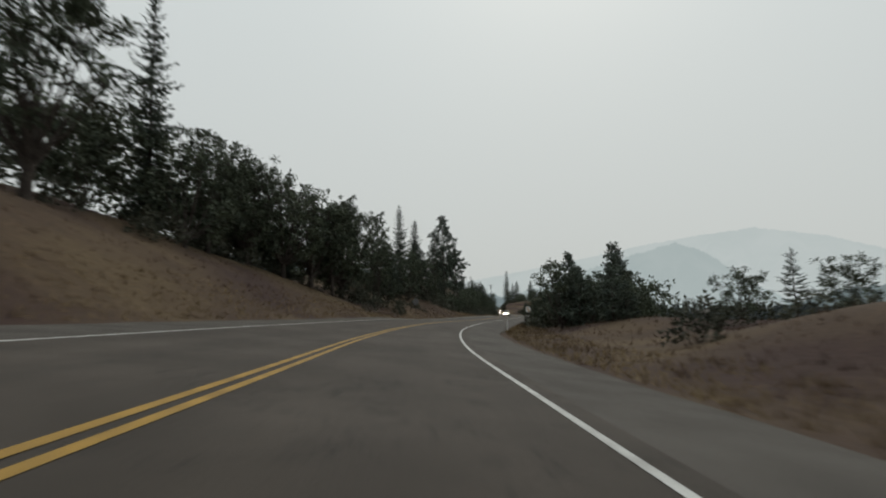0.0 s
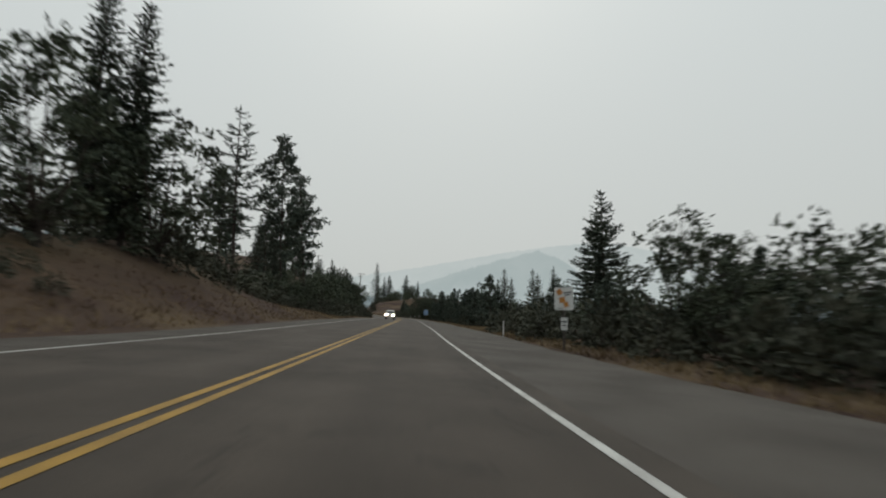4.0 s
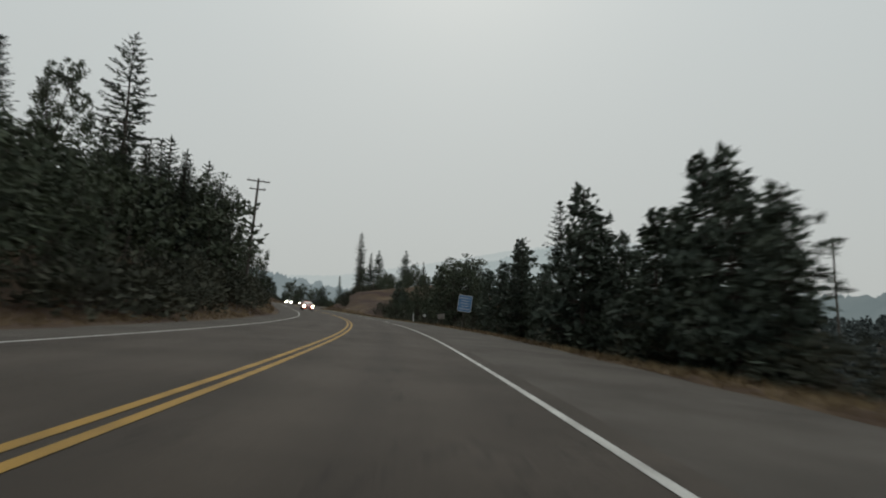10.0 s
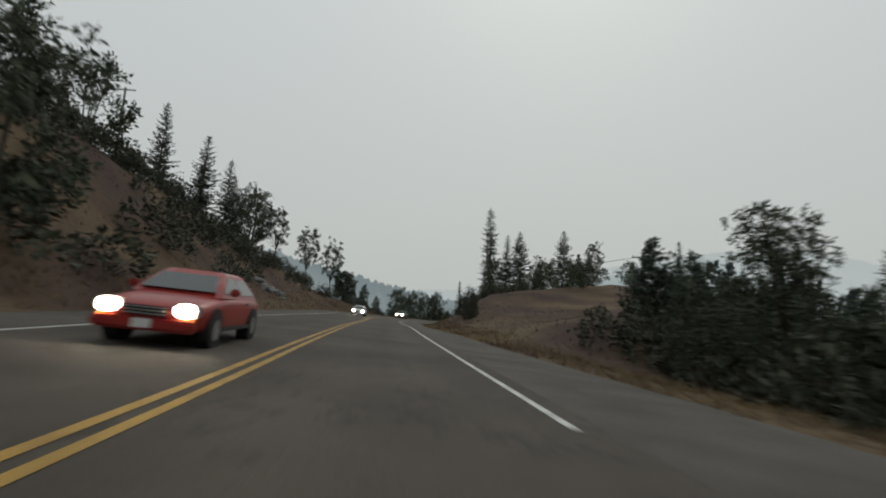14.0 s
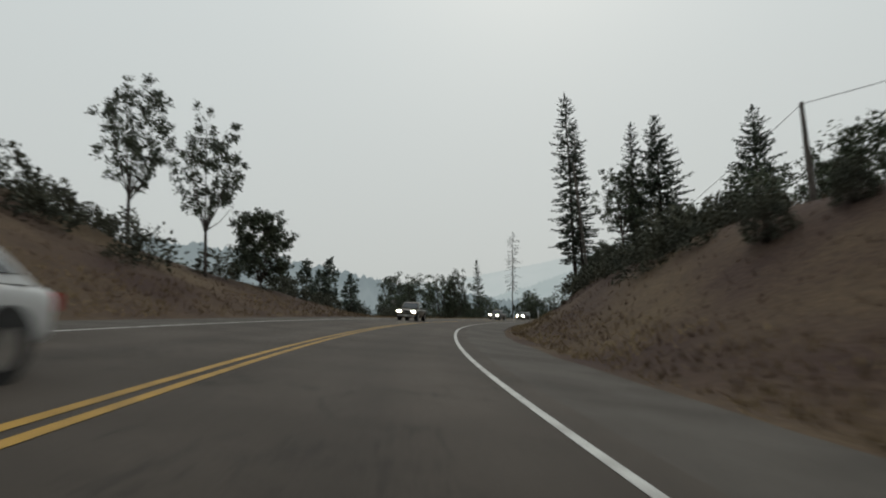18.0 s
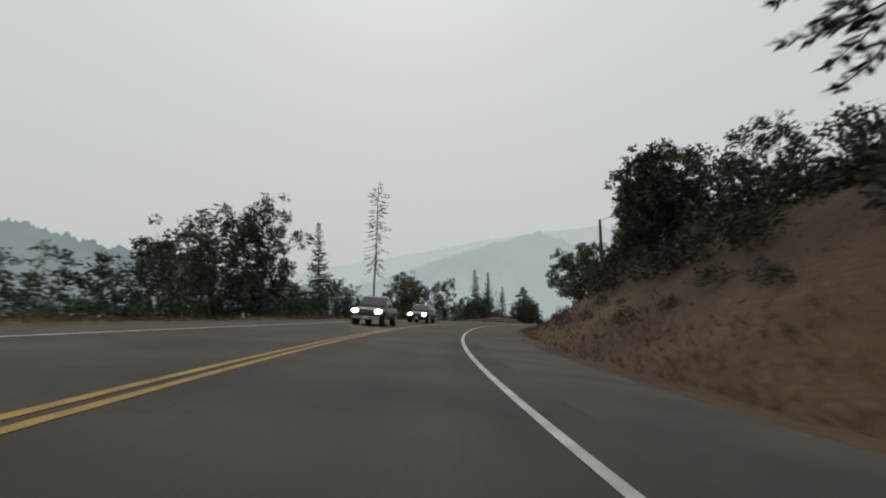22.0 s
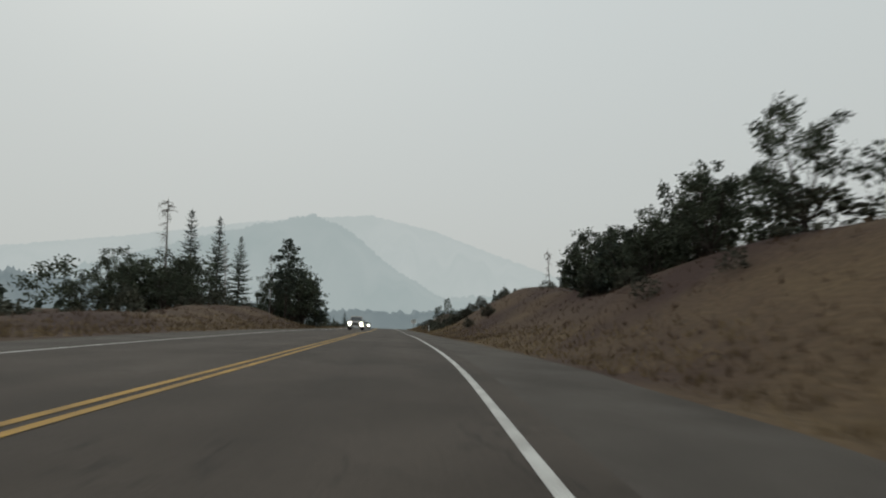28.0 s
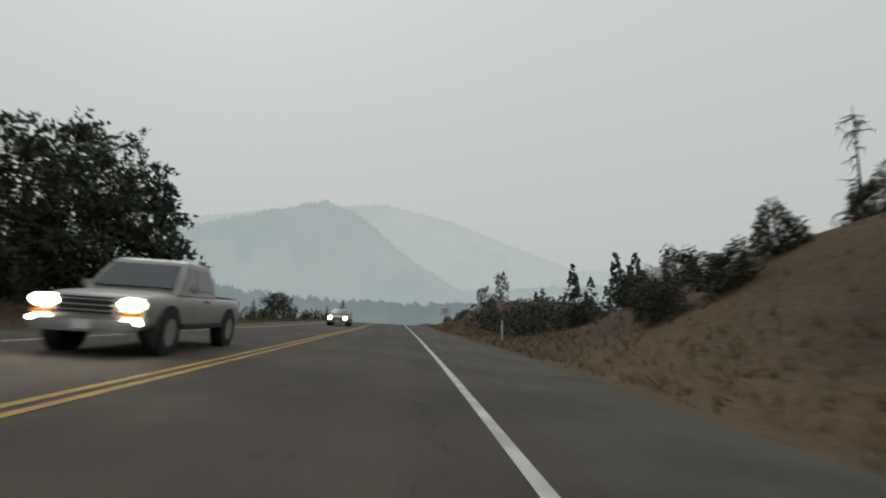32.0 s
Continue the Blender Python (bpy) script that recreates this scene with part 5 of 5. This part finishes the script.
# blue service sign with white border and lines of writing
e = stand_at("road_sign", 254.5, 10.9, "blue service sign with white border and lines of writing", "road sign", "", 0, 7)
sign_post(e, 3.2)
b = plate("board", e, M_SIGNWHITE, 1.36, 1.6, 2.5, -0.02, 0, 0.006, 0, "", 0.06)
f = plate("sign_face", b, M_SIGNBLUE, 1.27, 1.51, 2.5, -0.028, 0, 0.006, 0, "blue sign face", 0.05)
for i, w in enumerate((0.86, 0.66, 0.78, 0.6, 0.9)):
    plate("text_bar", f, M_SIGNWHITE, w * 1.15, 0.055, 3.02 - 0.26 * i, -0.036, 0.0, 0.004, 0, "white line of writing", 0.0)
for q_s, q_d, q_w in ((260.5, 10.2, 0.5), (256.5, 9.5, 0.42)):
    m_e = stand_at("small_sign", q_s, q_d, "small weathered whitish board on a short stake", "sign", "small roadside boards")
    bm = bmesh.new()
    box(bm, 0, 0.03, 0.3, 0.06, 0.05, 1.2, 0.006)
    part("stake", bm, M_POLE, m_e)
    b = plate("board", m_e, M_WEATHERED, q_w, 0.52, 1.0, 0, 0, 0.02, 0, "", 0.01)

# white sign far along on the right verge
e = stand_at("road_sign", 626, 8.0, "white rectangular road sign on a post", "road sign")
sign_post(e, 2.2)
b = plate("board", e, M_SIGNWHITE, 1.1, 0.85, 1.9, -0.02, 0, 0.006, 0, "", 0.04)
for i in range(3):
    plate("text_bar", b, M_DARKPRINT, 0.6 - 0.1 * i, 0.07, 2.18 - 0.17 * i, -0.03, 0, 0.004, 0, "", 0.0)

# the back of a warning sign for the other way
e = stand_at("warning_sign", 88, -9, "grey back of a diamond warning sign on a post", "road sign")
sign_post(e, 2.6)
plate("board", e, M_SIGNBACK, 0.9, 0.9, 2.35, -0.02, 0, 0.006, 45, "", 0.05)
e = stand_at("road_sign", 57, 11, "small sign seen from its grey back", "road sign")
sign_post(e, 1.3)
plate("board", e, M_SIGNBACK, 0.4, 0.5, 1.2, -0.02, 0, 0.006, 0, "", 0.03)

# slim white markers along the verge
for s, d in ((59, 7.7), (120, 9.15), (269, 9.1), (300, -8.6), (424, 9.8), (601, 9)):
    e = stand_at("delineator", s, d, "slim white plastic roadside marker post", "marker post", "marker posts")
    plate("blade", e, M_SIGNWHITE, 0.1, 1.25, 0.5, 0, 0, 0.015, 0, "", 0.03)
    plate("reflector", e, M_METAL, 0.07, 0.12, 0.95, -0.012, 0, 0.006, 0, "", 0.0)
# mail box by the side road
e = stand_at("mailbox", 269, 10.5, "small white box on a short post beside the road", "mailbox")
sign_post(e, 0.9)
bm = bmesh.new()
box(bm, 0, 0, 1.05, 0.26, 0.5, 0.3, 0.05)
part("box", bm, M_SIGNWHITE, e)


# ---------------------------------------------------------------- vehicles in the other lane
def loft(bm, rings, ends=True):
    loops = [[bm.verts.new(p) for p in r] for r in rings]
    n = len(loops[0])
    for a, b in zip(loops, loops[1:]):
        for i in range(n):
            bm.faces.new((a[i], a[(i + 1) % n], b[(i + 1) % n], b[i]))
    if ends:
        bm.faces.new(loops[0][::-1])
        bm.faces.new(loops[-1])
    bmesh.ops.recalc_face_normals(bm, faces=bm.faces)


def body_ring(y, w, zb, zt):
    """A rounded cross-section of the lower body."""
    zm = (zb + zt) / 2
    right = [(w * 0.86, zb), (w * 0.97, zb + 0.08), (w, zm), (w * 0.985, zt - 0.12), (w * 0.93, zt - 0.03), (w * 0.6, zt), (w * 0.2, zt + 0.012)]
    return [(x, y, z) for x, z in right] + [(-x, y, z) for x, z in right[::-1]]


SHAPES = {}
SHAPES.update({
    "sedan": dict(body=[(-2.3, 0.7, 0.4, 0.8), (-2.15, 0.83, 0.26, 0.93), (-1.3, 0.89, 0.22, 0.96), (0, 0.9, 0.2, 0.94), (0.9, 0.9, 0.2, 0.93), (1.6, 0.88, 0.22, 0.86), (2.1, 0.82, 0.25, 0.76), (2.3, 0.68, 0.34, 0.62)],
                  cabin=(-1.75, 1.05, -1.05, 0.25, 0.93, 1.42, 0.82, 0.6), wheel=0.32, axles=(-1.35, 1.4), lamp=(0.62, 2.2, 0.64), grille=(0.7, 0.16, 0.6)),
    "suv": dict(body=[(-2.25, 0.78, 0.45, 0.95), (-2.1, 0.88, 0.32, 1.05), (-1.2, 0.92, 0.28, 1.06), (0, 0.93, 0.26, 1.05), (0.9, 0.93, 0.26, 1.03), (1.6, 0.9, 0.28, 0.98), (2.1, 0.84, 0.3, 0.9), (2.28, 0.72, 0.38, 0.76)],
                cabin=(-2.05, 1.1, -1.85, 0.4, 1.04, 1.66, 0.86, 0.68), wheel=0.36, axles=(-1.3, 1.4), lamp=(0.64, 2.17, 0.76), grille=(0.7, 0.2, 0.72)),
    "pickup": dict(body=[(-2.7, 0.84, 0.55, 1.08), (-2.6, 0.9, 0.42, 1.12), (-1.4, 0.93, 0.4, 1.12), (-0.6, 0.94, 0.38, 1.12), (0.9, 0.94, 0.38, 1.12), (1.7, 0.92, 0.4, 1.1), (2.4, 0.88, 0.42, 1.04), (2.6, 0.8, 0.46, 0.9)],
                   cabin=(-0.75, 1.25, -0.6, 0.6, 1.11, 1.78, 0.86, 0.7), wheel=0.4, axles=(-1.6, 1.65), lamp=(0.68, 2.53, 0.86), grille=(0.86, 0.26, 0.82), wide_lamp=True),
})
SHAPES["fogged_pickup"] = dict(SHAPES["pickup"], fog=True)


def paint(name, a):
    m = surface(name, a, tuple(q * 0.85 for q in a), 0.4, 1.5, 25, 0, 0.05, spec=0.4)
    m.node_tree.nodes["Principled BSDF"].inputs["Coat Weight"].default_value = 0.2
    return m


def vehicle(name, shape, colour, s, label, d=-2.0, lit=True, toward=True):
    q = SHAPES[shape]
    mat = paint("paint_" + name, colour)
    e = new(name)
    x, y = (float(v) for v in plan(s, d))
    n = at_s(NORM, s)
    slope = float(np.interp(s, [r[0] for r in BANK], [r[1] for r in BANK]))
    grade = math.degrees(math.atan(float(road_z(s + 2) - road_z(s - 2)) / 4))
    yaw = math.degrees(math.atan2(n[1], n[0]))
    e.matrix_basis = pose(x, y, float(road_z(s, d)), 0, 0, yaw) @ pose(0, 0, 0, grade, math.degrees(math.atan(slope)), 0) @ pose(0, 0, 0, 0, 0, 180 if toward else 0)
    tagged(e, label, "pickup truck" if "pickup" in shape else "car", "oncoming vehicles")
    bm = bmesh.new()
    loft(bm, [body_ring(*r) for r in q["body"]])
    body = part("body", bm, mat, e)
    body.data.polygons.foreach_set("use_smooth", [True] * len(body.data.polygons))
    fine = body.modifiers.new("rounding", "SUBSURF")
    fine.levels = fine.render_levels = 2
    y0, y1, r0, r1, zb, zt, wb, wt = q["cabin"]
    bm = bmesh.new()
    ring = lambda w, ya, yb, z: [(w, ya, z), (w, yb, z), (w * 0.7, yb + 0.06, z), (-w * 0.7, yb + 0.06, z), (-w, yb, z), (-w, ya, z), (-w * 0.7, ya - 0.04, z), (w * 0.7, ya - 0.04, z)]
    loft(bm, [ring(wb, y0, y1, zb - 0.03), ring((wb + wt) / 2, (y0 + r0) / 2, (y1 + r1) / 2, (zb + zt) / 2), ring(wt, r0, r1, zt - 0.05), ring(wt * 0.86, r0 + 0.08, r1 - 0.1, zt)])
    part("cabin", bm, mat, e)

    def pane(nm, pts, push):
        b2 = bmesh.new()
        o = Vector(push)
        a = [b2.verts.new(Vector(p) + o) for p in pts]
        c = [b2.verts.new(Vector(p) - o * 0.5) for p in pts]
        k = len(pts)
        b2.faces.new(a)
        b2.faces.new(c[::-1])
        for i in range(k):
            b2.faces.new((a[i], c[i], c[(i + 1) % k], a[(i + 1) % k]))
        bmesh.ops.recalc_face_normals(b2, faces=b2.faces)
        return part(nm, b2, M_GLASS, e, "dark tinted glass")

    def mix(p, f):
        return p[0] + (p[1] - p[0]) * f

    for nm, ya, yb, sg in (("windshield", y1, r1, 1), ("rear_window", y0, r0, -1)):
        lo, hi = 0.12, 0.86
        pts = [(-mix((wb, wt), lo) * 0.86, mix((ya, yb), lo) + sg * 0.05, mix((zb, zt - 0.05), lo)), (mix((wb, wt), lo) * 0.86, mix((ya, yb), lo) + sg * 0.05, mix((zb, zt - 0.05), lo)),
               (mix((wb, wt), hi) * 0.86, mix((ya, yb), hi) + sg * 0.05, mix((zb, zt - 0.05), hi)), (-mix((wb, wt), hi) * 0.86, mix((ya, yb), hi) + sg * 0.05, mix((zb, zt - 0.05), hi))]
        pane(nm, pts, (0, sg * 0.05, 0.02))
    for sg in (1, -1):
        lo, hi = 0.14, 0.86
        ym = (y0 + y1) / 2 + 0.1
        for a, b in (((y0, r0), (ym - 0.04, ym - 0.04)), ((ym + 0.04, ym + 0.04), (y1, r1))):
            f = lambda pr, t, off: mix(pr, t) + off
            pts = [(sg * mix((wb, wt), lo), f(a, lo, 0.12 if a[0] == y0 else 0), mix((zb, zt - 0.05), lo)), (sg * mix((wb, wt), lo), f(b, lo, -0.12 if b[0] == y1 else 0), mix((zb, zt - 0.05), lo)),
                   (sg * mix((wb, wt), hi), f(b, hi, -0.1 if b[0] == y1 else 0), mix((zb, zt - 0.05), hi)), (sg * mix((wb, wt), hi), f(a, hi, 0.1 if a[0] == y0 else 0), mix((zb, zt - 0.05), hi))]
            pane("side_window", pts, (sg * 0.012, 0, 0.004))
        bm = bmesh.new()
        box(bm, sg * (wb + 0.14), y1 - 0.35, zb + 0.1, 0.2, 0.12, 0.15, 0.04)
        part("mirror", bm, mat, e)
    lx, ly, lz = q["lamp"]
    for sg in (1, -1):
        bm = bmesh.new()
        box(bm, sg * lx, ly - 0.04, lz, 0.46, 0.2, 0.24, 0.05)
        lamp = part("headlight", bm, M_RIM, e, "headlight in a bright surround")
        bm = bmesh.new()
        bmesh.ops.create_uvsphere(bm, u_segments=20, v_segments=10, radius=0.2)
        for v in bm.verts:
            v.co = Vector((sg * lx + v.co.x * (1.0 if q.get("wide_lamp") else 0.86), ly + 0.05 + v.co.y * 0.22, lz + v.co.z * (0.5 if q.get("wide_lamp") else 0.62)))
        part("lens", bm, M_LAMP if lit else M_GLASS, lamp, "lit white lens")
        if q.get("fog"):
            bm = bmesh.new()
            bmesh.ops.create_uvsphere(bm, u_segments=16, v_segments=8, radius=0.17)
            for v in bm.verts:
                v.co = Vector((sg * (lx + 0.03) + v.co.x, ly + 0.06 + v.co.y * 0.2, lz - 0.3 + v.co.z * 0.42))
            part("fog_lamp", bm, M_LAMP if lit else M_GLASS, e, "lit lower lamp")
        bm = bmesh.new()
        box(bm, sg * lx, ly + 0.02, lz - 0.17, 0.34, 0.1, 0.07, 0.02)
        part("indicator", bm, M_ORANGE, e, "amber indicator lamp")
        bm = bmesh.new()
        box(bm, sg * (q["body"][3][1] + 0.012), (y0 + y1) / 2 - 0.25, zb - 0.12, 0.03, 0.2, 0.04, 0.01)
        part("door_handle", bm, M_PLASTIC, e, "black door handle")
        bm = bmesh.new()
        box(bm, sg * (q["body"][3][1] - 0.01), 0.0, q["body"][3][2] + 0.12, 0.05, 2.3, 0.09, 0.015)
        part("sill", bm, M_PLASTIC, e, "dark lower door sill")
        bm = bmesh.new()
        box(bm, sg * (lx + 0.05), q["body"][0][0] + 0.06, lz + 0.1, 0.2, 0.08, 0.2, 0.02)
        part("tail_light", bm, M_REDPRINT, e, "red tail light")
    gw, gh, gz = q["grille"]
    bm = bmesh.new()
    box(bm, 0, q["body"][-1][0] + 0.005, gz, gw, 0.06, gh, 0.015)
    g = part("grille", bm, M_PLASTIC, e, "black grille")
    for i in range(3):
        bm = bmesh.new()
        box(bm, 0, q["body"][-1][0] + 0.045, gz - gh / 3 + i * gh / 3, gw * 0.94, 0.02, 0.02)
        part("grille_bar", bm, M_RIM, g)
    bm = bmesh.new()
    box(bm, 0, q["body"][-1][0] - 0.02, q["body"][-1][2] + 0.03, 1.66, 0.22, 0.2, 0.05)
    bp = part("bumper", bm, M_RIM if "pickup" in shape else mat, e)
    bm = bmesh.new()
    box(bm, 0, q["body"][-1][0] + 0.1, q["body"][-1][2] + 0.05, 0.3, 0.012, 0.15)
    part("plate", bm, M_SIGNWHITE, bp, "white plate with plain bar")
    R = q["wheel"]
    for ya in q["axles"]:
        for sg in (1, -1):
            w_e = new("wheel")
            w_e.parent = e
            w_e.location = (sg * (q["body"][3][1] - 0.1), ya, R)
            bm = bmesh.new()
            tube(bm, (-0.11, 0, 0), (0.11, 0, 0), R, R, 20)
            tube(bm, (sg * 0.11, 0, 0), (sg * 0.125, 0, 0), R, R * 0.62, 20)
            part("tyre", bm, M_TYRE, w_e)
            bm = bmesh.new()
            bmesh.ops.create_circle(bm, cap_ends=True, segments=18, radius=R * 0.62)
            bmesh.ops.rotate(bm, verts=bm.verts, matrix=Matrix.Rotation(radians(90 * sg), 3, "Y"))
            bmesh.ops.translate(bm, verts=bm.verts, vec=(sg * 0.118, 0, 0))
            part("rim", bm, M_RIM, w_e)
            bm = bmesh.new()
            tube(bm, (sg * -0.16, 0, 0.02), (sg * 0.104, 0, 0.02), R * 1.17, R * 1.17, 22)
            bmesh.ops.holes_fill(bm, edges=bm.edges)
            arch = part("wheel_arch", bm, M_TYRE, e, "black wheel arch")
            arch.location = w_e.location
    if "pickup" in shape:
        bm = bmesh.new()
        box(bm, 0, -1.7, 1.125, 1.5, 1.75, 0.02, 0.005)
        part("bed_cover", bm, M_PLASTIC, e, "black cover over the truck bed")
    return e


vehicle("pickup_truck", "pickup", (0.62, 0.6, 0.54), 187, "cream-white pickup truck with lit headlights in the oncoming lane")
vehicle("car", "sedan", (0.3, 0.025, 0.02), 296.5, "red sedan with lit headlights in the oncoming lane")
vehicle("car", "sedan", (0.55, 0.56, 0.56), 361.5, "silver sedan with lit headlights in the oncoming lane")
vehicle("pickup_truck", "pickup", (0.06, 0.047, 0.03), 409, "dark bronze pickup truck with lit headlights in the oncoming lane")
vehicle("pickup_truck", "pickup", (0.05, 0.042, 0.033), 457.5, "dark brown pickup truck with lit headlights in the oncoming lane")
vehicle("car", "suv", (0.012, 0.012, 0.015), 474, "black utility vehicle with lit headlights in the oncoming lane")
vehicle("pickup_truck", "fogged_pickup", (0.3, 0.29, 0.27), 582, "grey pickup truck with bright headlights and fog lamps, oncoming")
vehicle("car", "sedan", (0.25, 0.25, 0.24), 617, "grey sedan with bright headlights in the oncoming lane")


# ---------------------------------------------------------------- small houses down in the valley
def valley_house(s, d, w, depth, tall, turn, colour, label):
    x, y = (float(q) for q in plan(s, d))
    e = new("house")
    e.matrix_basis = pose(x, y, float(ground(s, d)), 0, 0, turn)
    tagged(e, label, "house", "valley houses")
    bm = bmesh.new()
    box(bm, 0, 0, tall / 2 - 0.5, w, depth, tall + 1)
    part("wall", bm, colour, e)
    bm = bmesh.new()
    rise = depth * 0.3
    loft(bm, [[(q, -depth / 2 - 0.4, tall - 0.1), (q, 0, tall + rise), (q, depth / 2 + 0.4, tall - 0.1), (q, depth / 2 + 0.4, tall - 0.3), (q, 0, tall + rise - 0.25), (q, -depth / 2 - 0.4, tall - 0.3)] for q in (-w / 2 - 0.4, w / 2 + 0.4)])
    part("roof", bm, M_WEATHERED, e, "grey sheet roof")
    for q in (-0.3, 0.05, 0.32):
        bm = bmesh.new()
        box(bm, q * w, -depth / 2, tall * 0.55, 1.1, 0.08, 1.2)
        part("window", bm, M_GLASS, e)
    bm = bmesh.new()
    box(bm, 0.2 * w, -depth / 2 - 0.02, 1.05, 0.95, 0.1, 2.1)
    part("door", bm, M_POLE, e)


valley_house(339, 133, 9, 7, 4.5, -35, M_WEATHERED, "small weathered grey house with a sheet roof among trees")
valley_house(323, 97, 7, 5, 3.6, -20, M_WEATHERED, "small weathered grey house with a sheet roof among trees")
valley_house(352, 158, 11, 7, 4.5, -50, M_SIGNBACK, "long grey house with a sheet roof among valley trees")
